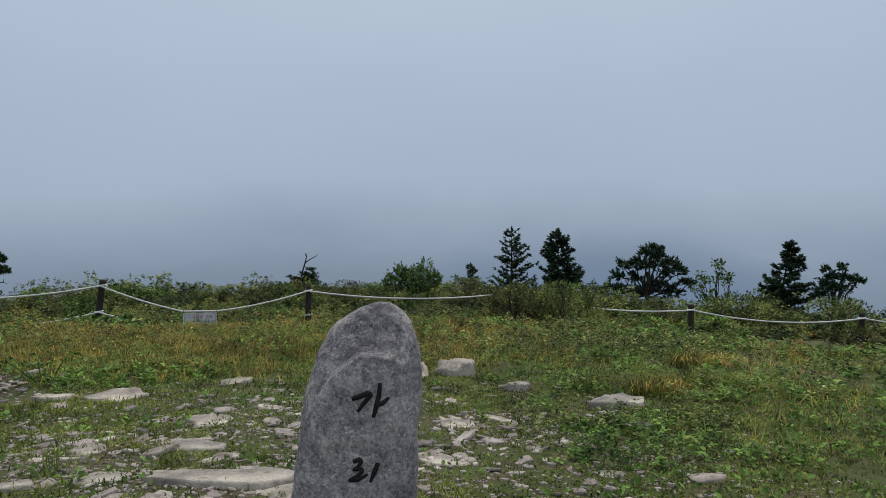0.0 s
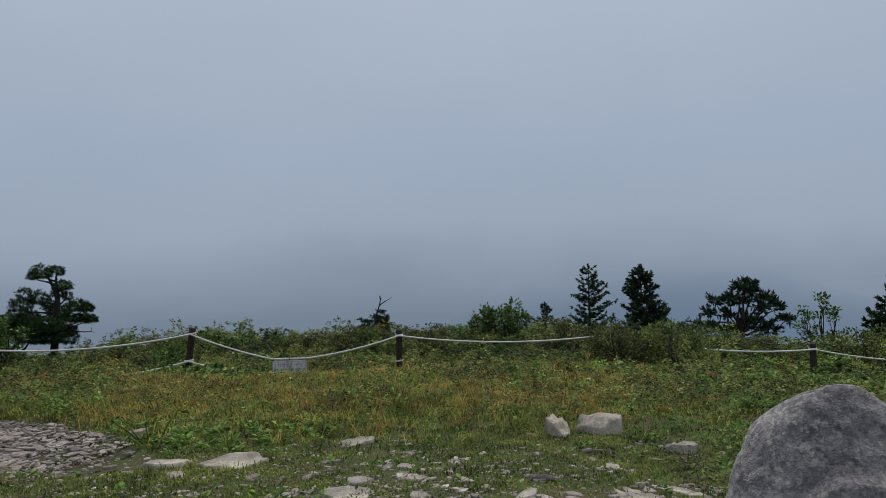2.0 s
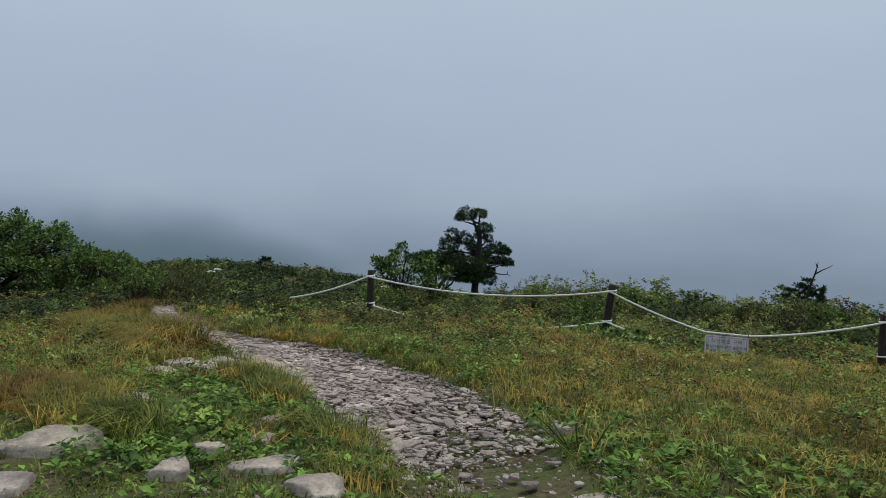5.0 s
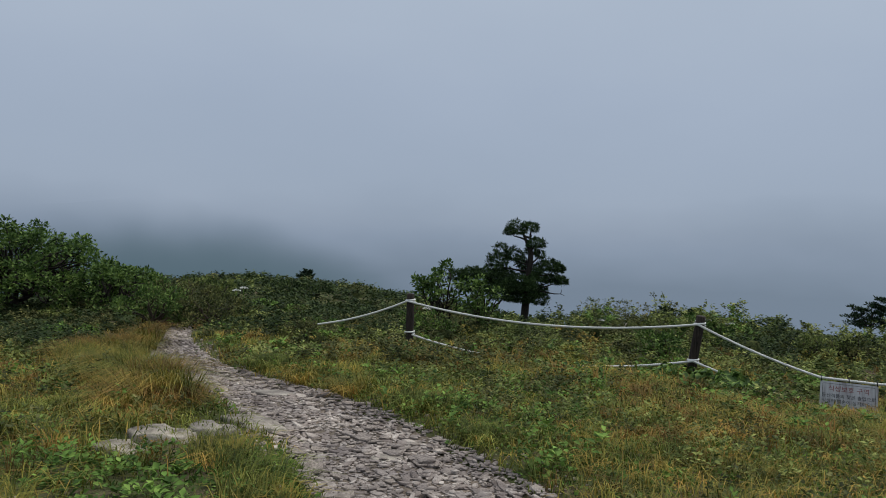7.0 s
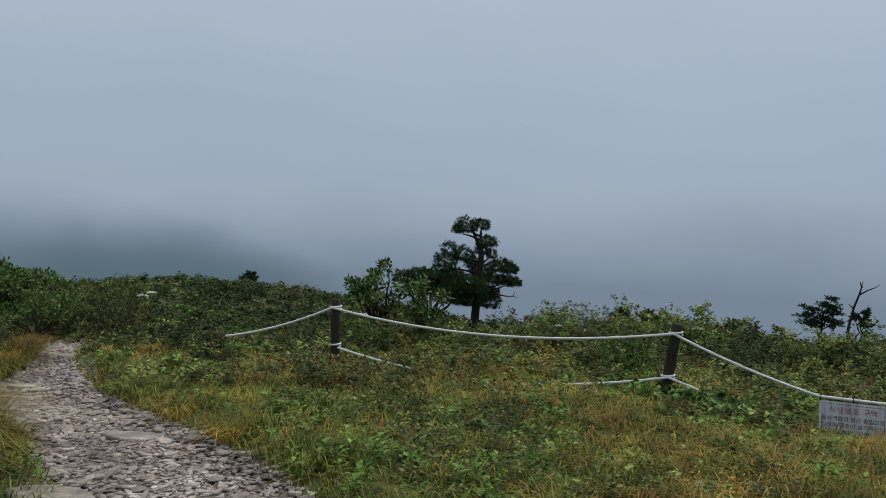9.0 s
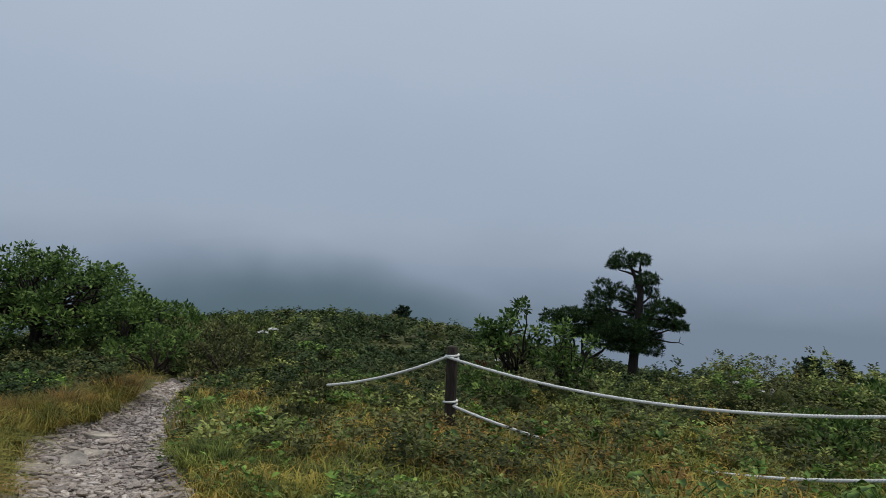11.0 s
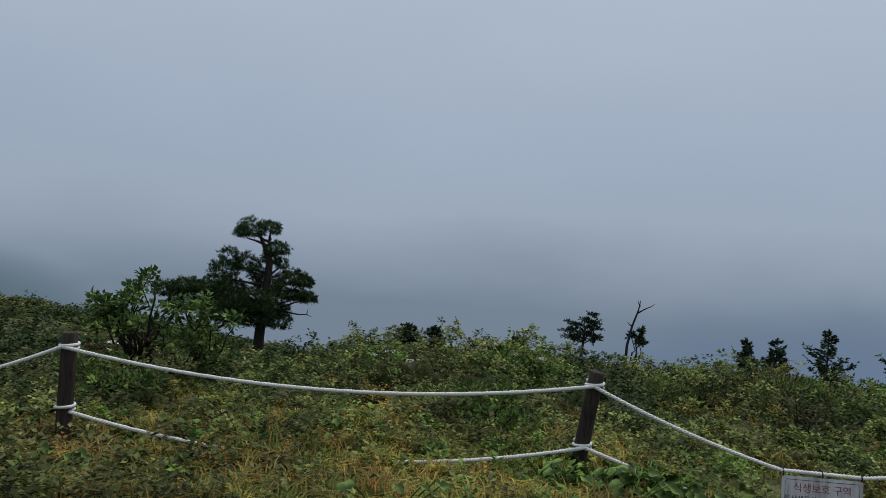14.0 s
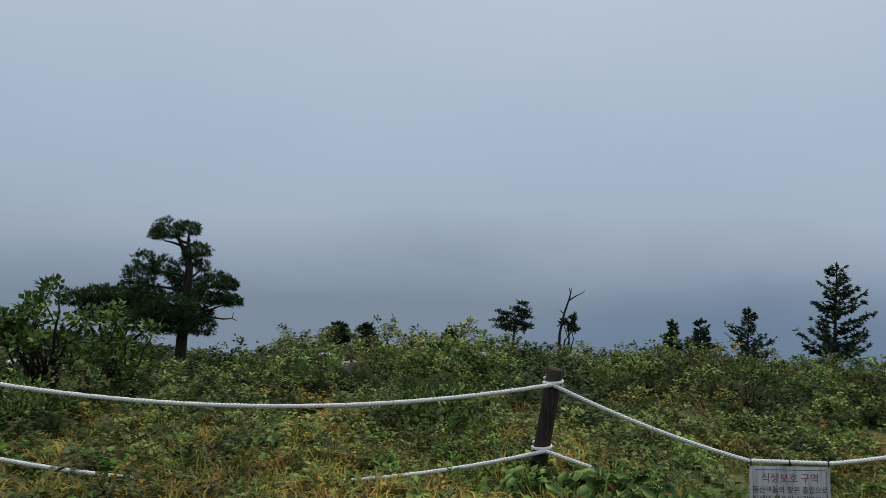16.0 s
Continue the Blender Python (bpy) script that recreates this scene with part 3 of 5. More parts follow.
def fence_post(x, y, knot, lean=(0.0, 0.0), low=0.53):
    g = float(height(x, y))
    top = knot + 0.12
    ob = thing("fence_post", x, y, g, "round dark weathered wooden fence post", "fence post", "posts of the rope fence")
    zs = np.array([-0.25, 0, 0.3, 0.6, top - g - 0.012, top - g])
    pts = np.stack([lean[0] * (zs - (knot - g)), lean[1] * (zs - (knot - g)), zs], 1)
    child("shaft", mesh_of("shaft", *tube(pts, [0.066, 0.066, 0.066, 0.065, 0.065, 0.056], 16), M_POST, False), ob)
    for z, r in ((knot - g, 0.075), (knot - g - low, 0.075)):
        turns = np.linspace(0, 2 * np.pi * 1.45, 34)
        ring = np.stack([lean[0] * (z - knot + g) + r * np.cos(turns), lean[1] * (z - knot + g) + r * np.sin(turns), z - 0.018 + 0.018 * turns / np.pi], 1)
        child("rope_knot", mesh_of("rope_knot", *tube(ring, 0.0135, 6), M_ROPE, True), ob, "white rope wound round the post")
    return ob


LEANS = {"A": (-0.02, 0.0), "B": (0.14, -0.02), "C": (0.01, 0.0), "D": (0.0, 0.0), "E": (0.0, 0.0)}
for k, (x, y, z) in TOP.items():
    fence_post(x, y, z, LEANS[k])


def rope(points, label, twist=True, radius=0.017):
    """A three-strand twisted rope through the points."""
    p = np.asarray(points, float)
    seg = np.r_[0, np.cumsum(np.linalg.norm(np.diff(p, axis=0), axis=1))]
    n = int(seg[-1] / 0.014) if twist else int(seg[-1] / 0.1)
    s = np.linspace(0, seg[-1], n)
    line = np.stack([np.interp(s, seg, p[:, k]) for k in range(3)], 1)
    ob = thing("rope", *line[0], label, "rope", "ropes of the fence")
    line = line - line[0]
    if not twist:
        child("strand", mesh_of("strand", *tube(line, radius, 6), M_ROPE, True), ob)
        return ob
    d = unit(np.gradient(line, axis=0))
    a = unit(np.cross(d, [0, 0, 1.0]))
    b = np.cross(a, d)
    for k in range(3):
        ph = s / 0.085 * 2 * np.pi + k * 2 * np.pi / 3
        strand = line + (a * np.cos(ph)[:, None] + b * np.sin(ph)[:, None]) * radius * 0.5
        child("strand", mesh_of("strand", *tube(strand, radius * 0.58, 5), M_ROPE, True), ob)
    return ob


def hang(a, b, sag, n=24):
    t = np.linspace(0, 1, n)[:, None]
    p = np.asarray(a) + (np.asarray(b) - np.asarray(a)) * t
    p[:, 2] -= 4 * sag * (t * (1 - t))[:, 0]
    return p


def off(k, dz=0.0, dy=-0.08):
    x, y, z = TOP[k]
    return (x, y + dy, z + dz)


S_L, S_R = np.array([-5.40, 14.62, -0.185]), np.array([-4.74, 14.80, -0.195])
rope(hang(off("A"), off("B"), 0.20), "white twisted rope slung between wooden posts")
rope(hang((-11.36, 12.95, -0.18), (-6.98, 14.3, -0.17), 0.27), "white twisted rope slung low through the grass")
rope(np.concatenate([hang(off("B"), S_L, 0.04, 12), hang(S_L, S_R, 0.0, 4)[1:], hang(S_R, off("C"), 0.05, 14)[1:]]), "white twisted rope sagging under a metal sign")
rope(hang((-6.98, 14.3, -0.17), (-5.2, 14.6, -0.62), 0.03), "white twisted rope slung low through the grass")
rope(hang(off("C"), (1.2, 15.9, 0.06), 0.13), "white rope running into the shrubs", False)
rope(hang((3.3, 16.1, -0.27), off("D"), 0.05), "white rope coming out of the shrubs", False)
rope(hang(off("D"), off("E"), 0.18), "white rope slung between wooden posts", False)
rope(hang(off("E"), (14.5, 17.4, -1.05), 0.1), "white rope slung along the fence", False)
rope(hang(off("A"), (-12.7, 12.2, -0.15), 0.06), "white twisted rope running down into the shrubs")


def text_mesh(words, size, mat, name):
    cu = bpy.data.curves.new(name, "FONT")
    cu.body, cu.size, cu.extrude, cu.align_x, cu.align_y = words, size, 0.0006, "CENTER", "CENTER"
    cu.resolution_u = 2
    tmp = bpy.data.objects.new(name, cu)
    scene.collection.objects.link(tmp)
    bpy.context.view_layer.update()
    me = bpy.data.meshes.new_from_object(tmp.evaluated_get(bpy.context.evaluated_depsgraph_get()))
    bpy.data.objects.remove(tmp)
    me.materials.clear()
    me.materials.append(mat)
    return me


def bevel_plate(w, h, d, r=0.02):
    bm = bmesh.new()
    pts = []
    for cx, cz, a0 in ((w / 2 - r, h / 2 - r, 0), (-w / 2 + r, h / 2 - r, 90), (-w / 2 + r, -h / 2 + r, 180), (w / 2 - r, -h / 2 + r, 270)):
        for k in range(5):
            a = radians(a0 + k * 22.5)
            pts.append(bm.verts.new((cx + r * math.cos(a), 0, cz + r * math.sin(a))))
    face = bm.faces.new(pts)
    out = bmesh.ops.extrude_face_region(bm, geom=[face])
    bmesh.ops.translate(bm, verts=[g for g in out["geom"] if isinstance(g, bmesh.types.BMVert)], vec=(0, d, 0))
    bmesh.ops.recalc_face_normals(bm, faces=bm.faces)
    return bm


def bm_mesh(name, bm, mat):
    me = bpy.data.meshes.new(name)
    bm.to_mesh(me)
    bm.free()
    me.materials.append(mat)
    return me


def sign():
    mid = (S_L + S_R) / 2
    w, h = 0.66, 0.46
    ob = thing("sign", mid[0], mid[1] - 0.035, mid[2] - 0.03 - h / 2, "scratched steel notice plate hanging from the fence rope", "sign")
    ob.rotation_euler = (radians(-5), 0, math.atan2(S_R[1] - S_L[1], S_R[0] - S_L[0]))
    child("plate", bm_mesh("plate", bevel_plate(w, h, 0.004), M_PLATE), ob)
    for bw, bh, x, z in ((w - 0.07, 0.004, 0, h / 2 - 0.028), (0.004, h - 0.07, -w / 2 + 0.028, 0), (0.004, h - 0.07, w / 2 - 0.028, 0), (w - 0.07, 0.004, 0, -h / 2 + 0.028)):
        fr = child("border_line", bm_mesh("border_line", bevel_plate(bw, bh, 0.001, 0.0015), M_BLACK), ob)
        fr.location = (x, -0.0012, z)
    for words, size, mat, z in (("식생보호 구역", 0.082, M_RED, 0.135), ("등산객들의 잦은 출입으로", 0.058, M_BLACK, 0.045), ("식생의 훼손이 심각하오니", 0.058, M_BLACK, -0.025)):
        ln = child("lettering", text_mesh(words, size, mat, "lettering"), ob)
        ln.location, ln.rotation_euler = (0, -0.0018, z), (radians(90), 0, 0)
    for words, x, mat in (("출입을", -0.2, M_RED), ("삼가", -0.06, M_BLACK), ("바랍니다", 0.16, M_BLACK)):
        ln = child("lettering", text_mesh(words, 0.055, mat, "lettering"), ob)
        ln.location, ln.rotation_euler = (x, -0.0018, -0.095), (radians(90), 0, 0)
    for x in (-w / 2 + 0.012, 0, w / 2 - 0.012):
        a = np.linspace(0, 2 * np.pi, 16)
        ring = np.stack([0 * a + x, 0.03 + 0.034 * np.cos(a), h / 2 + 0.024 + 0.04 * np.sin(a)], 1)
        child("cable_tie", mesh_of("cable_tie", *tube(ring, 0.006, 5), M_TIE), ob)
    return ob


sign()

# ---- planting helpers ----


def fence_y(x):
    return np.interp(x, [-30, -16, -13.5, -12.9, -11.3, -6.94, -2.97, 5.6, 9.85, 14.5, 40], [14, 12.2, 12.2, 12.4, 13.0, 14.4, 15.4, 16.4, 17.0, 17.4, 18])


def patches(x, y, s=1.0, k=0.0):
    """Soft blotches between 0 and 1."""
    return 0.5 + 0.25 * (np.sin(s * (1.1 * x + 0.5 * y) + k) * np.cos(s * (0.9 * y - 0.3 * x) + 2 * k) + np.sin(s * (2.3 * x - 1.1 * y) + 3 * k) * np.cos(s * (1.9 * y + 0.8 * x) + k)
                         + 0.8 * np.sin(s * 4.3 * x + k) * np.sin(s * 4.7 * y - k))


def round_about(n, r_lo, r_hi):
    """Places round the walked stretch of the summit, thinner with distance."""
    t = rng.uniform(0, 1, n)
    r, a = rng.uniform(r_lo, r_hi, n), rng.uniform(0, 2 * np.pi, n)
    return -6.5 * t + r * np.cos(a), 8.4 * t + r * np.sin(a)


def lawn(x, y):
    """How far a place belongs to the trodden lawn round the standing stone (0 to 1)."""
    d = ((x + 1.6) / 4.2) ** 2 + ((y - 3.8) / 3.3) ** 2
    return np.clip(1.6 - d * 1.1, 0, 1)


def bare(x, y):
    """Trodden soil."""
    d = ((x + 0.8) / 2.0) ** 2 + ((y - 4.3) / 1.2) ** 2
    return np.clip(1.3 - d, 0, 1)


def in_view(x, y):
    """The half of the summit towards which the walk looks."""
    return (y > -1.5) & (x > -32) & (x < 24) & (y + 0.9 * (x - 2) * (x > 2) > -1) & (y > 1.0 + 0.12 * (x + 3) * (x < -3) - 2)


def clear(x, y):
    """False close to the rocks that lie open in the turf."""
    return np.all([np.hypot(x - a, y - b) > r for a, b, r in ((0.0, 7.15, 0.42), (0.65, 6.5, 0.3), (1.4, 6.0, 0.5), (-2.8, 5.9, 0.4), (-3.3, 5.85, 0.35), (-5.05, 14.0, 0.42),
                                                             (-8.1, 7.55, 0.4), (-7.95, 7.1, 0.4), (-7.95, 6.7, 0.4), (-5.7, 4.1, 0.22), (-6.1, 4.5, 0.22), (-5.2, 4.72, 0.17), (-5.0, 5.15, 0.22), (-4.5, 5.1, 0.2), (-5.75, 5.85, 0.14), (-5.5, 5.2, 0.14))], 0)


def random_leaves(P, L, W, out=None, rise=0.35, flat=1.0):
    n = len(P)
    A = rng.normal(0, 1, (n, 3))
    A[:, 2] = np.abs(A[:, 2]) * 0.3 + rise
    if out is not None:
        A = A * 0.6 + out
    N = rng.normal(0, 0.55, (n, 3))
    N[:, 2] += flat
    return leaf_mesh(P, A, N, L, W)


def stuff(name, arrays, mat, label, category):
    return tagged(new(name, mesh_of(name, *arrays, mat)), label, category, kind="stuff")


# ---- short turf ----
x, y = round_about(330000, 0.5, 8.0)
ok = in_view(x, y) & (path_gap(x, y) > -0.05) & (y < fence_y(x)) & (rng.uniform(0, 1, len(x)) < 0.95 - 0.75 * bare(x, y) * (patches(x, y, 2.2, 1.0) < 0.5))
ok &= np.hypot(x + 0.25, y - 1.92) > 0.2
x, y = x[ok][:50000], y[ok][:50000]
n = len(x)
stuff("turf", blade_mesh(np.stack([x, y, height(x, y) - 0.004], 1), rng.normal(0, 1, (n, 2)), rng.uniform(0.02, 0.065, n) * (0.7 + 0.6 * patches(x, y, 0.8)), rng.uniform(0.006, 0.011, n), rng.uniform(0.2, 1.2, n)),
      L_GRASS, "short green turf grass", "grass")

# ---- turf on the summit behind the walk's start ----
x, y = rng.uniform(-14, 14, 60000), rng.uniform(-10, 8, 60000)
ok = ~in_view(x, y) & (rng.uniform(0, 1, len(x)) < np.clip(patches(x, y, 0.9, 0.4) * 1.8 - 0.2, 0.15, 1)) & (np.hypot(x - 0.1, y) > 0.4)
x, y = x[ok][:24000], y[ok][:24000]
n = len(x)
stuff("rear_turf", blade_mesh(np.stack([x, y, height(x, y) - 0.006], 1), rng.normal(0, 1, (n, 2)), rng.uniform(0.05, 0.14, n), rng.uniform(0.012, 0.025, n), rng.uniform(0.4, 1.6, n)), L_GRASS, "rough green grass on the rounded summit", "grass")

# ---- meadow grass ----
for mat_, name_, label_, key, share in ((L_STRAW, "meadow_grass", "fine yellowing meadow grass", 0.9, 62000), (L_GRASS, "olive_grass", "fine olive green meadow grass", 3.1, 31000)):
    x, y = round_about(420000, 2.0, 13.0)
    deep = np.clip((y - 6.4 - 0.2 * np.abs(x + 3)) / 1.6, 0, 1) + np.clip((-x - 7.0) / 1.2, 0, 1) * (y < 9) + 0.6 * np.clip((x - 1.0) / 1.5, 0, 1) * (y > 4.5)
    ok = in_view(x, y) & (path_gap(x, y) > 0.02) & (y < fence_y(x) + 2.2) & (rng.uniform(0, 1, len(x)) < np.clip(deep, 0, 1) * np.clip(patches(x, y, 0.9, key) * 2 - 0.45, 0.1, 1) * (1 - 0.85 * np.clip((x + 0.5) / 2, 0, 1) * (key < 1)))
    x, y = x[ok][:share], y[ok][:share]
    n = len(x)
    far = np.clip(np.hypot(x + 3.2, y - 4.2) / 4.5, 1, 2.2)
    stuff(name_, blade_mesh(np.stack([x, y, height(x, y) - 0.01], 1), rng.normal(0, 1, (n, 2)) + [0.3, 0], rng.uniform(0.07, 0.2, n), rng.uniform(0.005, 0.009, n) * np.sqrt(far), rng.uniform(0.6, 1.8, n)), mat_, label_, "grass")

# ---- fine moss-like grass of the lawn ----
x, y = rng.uniform(-5.5, 4.2, 230000), rng.uniform(1.8, 7.6, 230000)
ok = (path_gap(x, y) > 0.0) & (rng.uniform(0, 1, len(x)) < (1 - 0.8 * bare(x, y) * (patches(x, y, 2.2, 1.0) < 0.52)) * np.clip(patches(x, y, 1.6, 6.0) * 2.2 - 0.3, 0.1, 1))
x, y = x[ok][:90000], y[ok][:90000]
n = len(x)
stuff("fine_turf", blade_mesh(np.stack([x, y, height(x, y) - 0.003], 1), rng.normal(0, 1, (n, 2)), rng.uniform(0.012, 0.035, n), rng.uniform(0.006, 0.012, n), rng.uniform(0.3, 1.4, n)), L_GRASS, "fine trodden olive turf", "grass")

# ---- tussocks of long grass ----


def tussocks(n_tuft, per, lo, hi, keep, mat, name, label, h_lo, h_hi):
    x, y = round_about(n_tuft, lo, hi)
    ok = in_view(x, y) & clear(x, y) & (path_gap(x, y) > 0.08) & (y < fence_y(x) + 3.8) & (rng.uniform(0, 1, len(x)) < keep(x, y))
    x, y = x[ok], y[ok]
    h = rng.uniform(h_lo, h_hi, len(x))
    X, Y, H = np.repeat(x, per), np.repeat(y, per), np.repeat(h, per)
    m = len(X)
    lean = rng.normal(0, 1, (m, 2)) + np.repeat(rng.normal(0, 0.7, (len(x), 2)), per, 0)
    X, Y = X + rng.normal(0, 0.05, m), Y + rng.normal(0, 0.05, m)
    far = np.hypot(X + 3.2, Y - 4.2)
    stuff(name, blade_mesh(np.stack([X, Y, height(X, Y) - 0.01], 1), lean, H * rng.uniform(0.6, 1.15, m), rng.uniform(0.005, 0.010, m) * np.clip(far / 6, 0.8, 1.7), rng.uniform(0.5, 1.5, m)), mat, label, "grass")


def meadow(x, y):
    left = np.clip((-x - 7.3) / 1.0, 0, 1) * (y < 9)
    return np.clip((y - 6.8 - 0.2 * np.abs(x + 3)) / 1.8, 0, 1) * (1 - 0.7 * np.clip((x + 0.5) / 3, 0, 1)) + left


tussocks(6600, 26, 1.5, 13, lambda x, y: np.clip(meadow(x, y), 0, 1) * np.clip(patches(x, y, 0.55, 0.3) * 5 - 2.2 + 0.9 * (y > 11.5), 0.06, 1), L_STRAW, "long_grass", "long yellowing autumn grass", 0.12, 0.27)
tussocks(6600, 22, 2.5, 13, lambda x, y: np.clip(meadow(x, y), 0, 1) * np.clip(patches(x, y, 0.7, 2.1) * 3 - 1.45 + 0.6 * (y > 11) * (x < -2), 0, 0.8), L_RUST, "rusty_grass", "rust coloured dry autumn grass", 0.12, 0.26)
tussocks(4200, 24, 1.2, 12, lambda x, y: np.clip(meadow(x, y) + 0.10, 0, 1) * np.clip(patches(x, y, 0.8, 4.0) * 2 - 0.4, 0.15, 1), L_GRASS, "green_grass", "long green grass", 0.1, 0.25)

# ---- low broad leaves ----


def weeds(n_plant, per, lo, hi, keep, mat, name, label, l_lo, l_hi, tall, spread):
    x, y = round_about(n_plant, lo, hi)
    ok = in_view(x, y) & clear(x, y) & (path_gap(x, y) > 0.05) & (y < fence_y(x) + 1.5) & (rng.uniform(0, 1, len(x)) < keep(x, y)) & (np.hypot(x + 0.25, y - 1.92) > 0.35)
    x, y = x[ok], y[ok]
    size = np.repeat(rng.uniform(0.6, 1.2, len(x)), per)
    X, Y = np.repeat(x, per), np.repeat(y, per)
    m = len(X)
    a, r = rng.uniform(0, 2 * np.pi, m), np.sqrt(rng.uniform(0, 1, m)) * spread * size
    out = np.stack([np.cos(a), np.sin(a), rng.uniform(0.0, 0.7, m)], 1)
    P = np.stack([X + r * np.cos(a), Y + r * np.sin(a), 0 * X], 1)
    P[:, 2] = height(P[:, 0], P[:, 1]) + tall * size * rng.uniform(0.05, 1, m) * (1 - 0.5 * r / (spread * size + 1e-6)) * np.clip(1.9 * patches(P[:, 0], P[:, 1], 1.8, 2.7), 0.3, 1.7)
    L = rng.uniform(l_lo, l_hi, m) * size
    stuff(name, random_leaves(P, L, L * rng.uniform(0.45, 0.7, m), out), mat, label, "weeds")


weeds(15000, 8, 0.9, 9, lambda x, y: np.clip(patches(x, y, 1.1, 5.0) * 2.4 - 0.75 + 0.9 * np.clip(x, 0, 1) + 0.9 * (x < -4.3), 0, 1) * np.clip(1.25 - 1.1 * lawn(x, y) * (x < 0.8), 0.03, 1), L_WEED, "broadleaf_weeds",
      "low bright green broad-leaved weeds", 0.022, 0.052, 0.06, 0.08)
weeds(6000, 5, 0.8, 6, lambda x, y: lawn(x, y) * 0.8, L_WEED, "lawn_weeds", "tiny green weeds in trodden turf", 0.012, 0.028, 0.015, 0.05)

# ---- flat rosettes of broad leaves among stones and along the path ----
x, y = round_about(30000, 0.8, 8)
near = sum(np.exp(-((x - a) ** 2 + (y - b) ** 2) / r ** 2) for a, b, r in ((-6.0, 5.4, 0.6), (-6.35, 6.0, 0.5), (-5.6, 5.0, 0.5), (-3.65, 6.6, 0.6), (-3.2, 7.2, 0.7), (-2.6, 7.6, 0.6), (-7.1, 6.3, 0.4), (-4.6, 5.4, 0.3)))
gap = path_gap(x, y)
near = near + 1.7 * np.clip(1.2 - gap, 0, 1) * (y > 8.0 - 0.25 * (x + 6)) * (x < -5.5) * np.clip(patches(x, y, 0.9, 2.4) * 3 - 0.9, 0.15, 1) + 0.006
ok = in_view(x, y) & clear(x, y) & (gap > 0.06) & (rng.uniform(0, 1, len(x)) < 0.24 * near) & (np.hypot(x + 0.25, y - 1.92) > 0.5)
x, y = np.repeat(x[ok], 8), np.repeat(y[ok], 8)
n = len(x)
a = rng.uniform(0, 2 * np.pi, n)
L = rng.uniform(0.035, 0.08, n)
out = np.stack([np.cos(a), np.sin(a), rng.uniform(0.05, 0.75, n)], 1)
lift = rng.uniform(0.005, 0.06, n) + rng.uniform(0, 0.14, n) * (y > 8.0 - 0.25 * (x + 6)) * (x < -5.5)
up = rng.normal(0, 0.25, (n, 3)) + [0, 0, 1.0]
stuff("plantain_leaves", leaf_mesh(np.stack([x + 0.01 * np.cos(a), y + 0.01 * np.sin(a), height(x, y) + lift], 1), out, up, L, L * rng.uniform(0.5, 0.7, n), 0.25), L_WEED, "flat rosettes of broad green leaves", "weeds")

# ---- rosettes of leaves at the tips of sprigs ----


def rosettes(name, tip, d, per, l_lo, l_hi, mat, label, category, far):
    tip, d, far = np.repeat(tip, per, 0), np.repeat(d, per, 0), np.repeat(far, per)
    m = len(tip)
    a = rng.uniform(0, 2 * np.pi, m)
    A = np.stack([np.cos(a), np.sin(a), rng.uniform(-0.25, 0.45, m)], 1) + d * 0.35
    L = rng.uniform(l_lo, l_hi, m) * far
    P = tip + A * (L * 0.15)[:, None] + np.array([0, 0, 1.0]) * rng.normal(0, 0.35, (m, 1)) * L[:, None] - d * (rng.uniform(0, 0.8, m) * L)[:, None]
    N = rng.normal(0, 0.4, (m, 3)) + d * 0.4
    N[:, 2] += 1
    stuff(name, leaf_mesh(P, A, N, L, L * rng.uniform(0.48, 0.72, m)), mat, label, category)


# ---- mounds of meadow herbs ----


def mounds(n_plant, lo, hi, keep, mat, name, label, l_lo, l_hi, w_lo, w_hi, h_lo, h_hi, sprigs=8, per=5):
    x, y = round_about(n_plant, lo, hi)
    ok = in_view(x, y) & clear(x, y) & (path_gap(x, y) > 0.12) & (y < fence_y(x) + 2.5) & (rng.uniform(0, 1, n_plant) < keep(x, y)) & (np.hypot(x + 0.25, y - 1.92) > 0.6)
    ok &= ~((np.abs(x + 5.05) < 0.45) & (y > 13.2) & (y < 14.9))
    x, y = x[ok], y[ok]
    k = len(x)
    near = np.clip((path_gap(x, y) + 0.1) / 0.8, 0.45, 1)
    w, h = rng.uniform(w_lo, w_hi, k), rng.uniform(h_lo, h_hi, k) * (0.5 + 0.9 * patches(x, y, 1.5, 2.2)) * near
    X, Y, H, Wd = (np.repeat(q, sprigs) for q in (x, y, h, w))
    d = unit(rng.normal(0, 1, (len(X), 3)))
    d[:, 2] = np.abs(d[:, 2])
    r = rng.uniform(0.55, 1.05, len(X))
    tip = np.stack([X + d[:, 0] * Wd * r, Y + d[:, 1] * Wd * r, 0 * X], 1)
    tip[:, 2] = height(tip[:, 0], tip[:, 1]) + 0.015 + d[:, 2] * H * r
    rosettes(name, tip, d, per, l_lo, l_hi, mat, label, "weeds", np.clip(np.hypot(X + 3.5, Y - 4.5) / 8, 0.7, 1.35))


def right_weeds(x, y):
    return 0.9 * np.clip(x - 0.3, 0, 1) * (y > 4.2)


mounds(7000, 3.0, 13.5, lambda x, y: np.clip(meadow(x, y) + right_weeds(x, y), 0, 1) * np.clip(2.6 - patches(x, y, 0.55, 0.3) * 5 - 0.7 * (y > 11) * (x > -9), 0.08, 1), L_SHRUB, "meadow_herbs", "mounds of green meadow herbs", 0.036, 0.07, 0.10, 0.24, 0.12, 0.32)
mounds(4200, 3.0, 13.5, lambda x, y: np.clip(meadow(x, y), 0, 1) * np.clip(patches(x, y, 0.5, 0.9) * 2.2 - 0.7, 0.05, 1), L_STRAW, "yellowing_herbs", "mounds of yellowing meadow herbs", 0.02, 0.04, 0.09, 0.2, 0.08, 0.22)
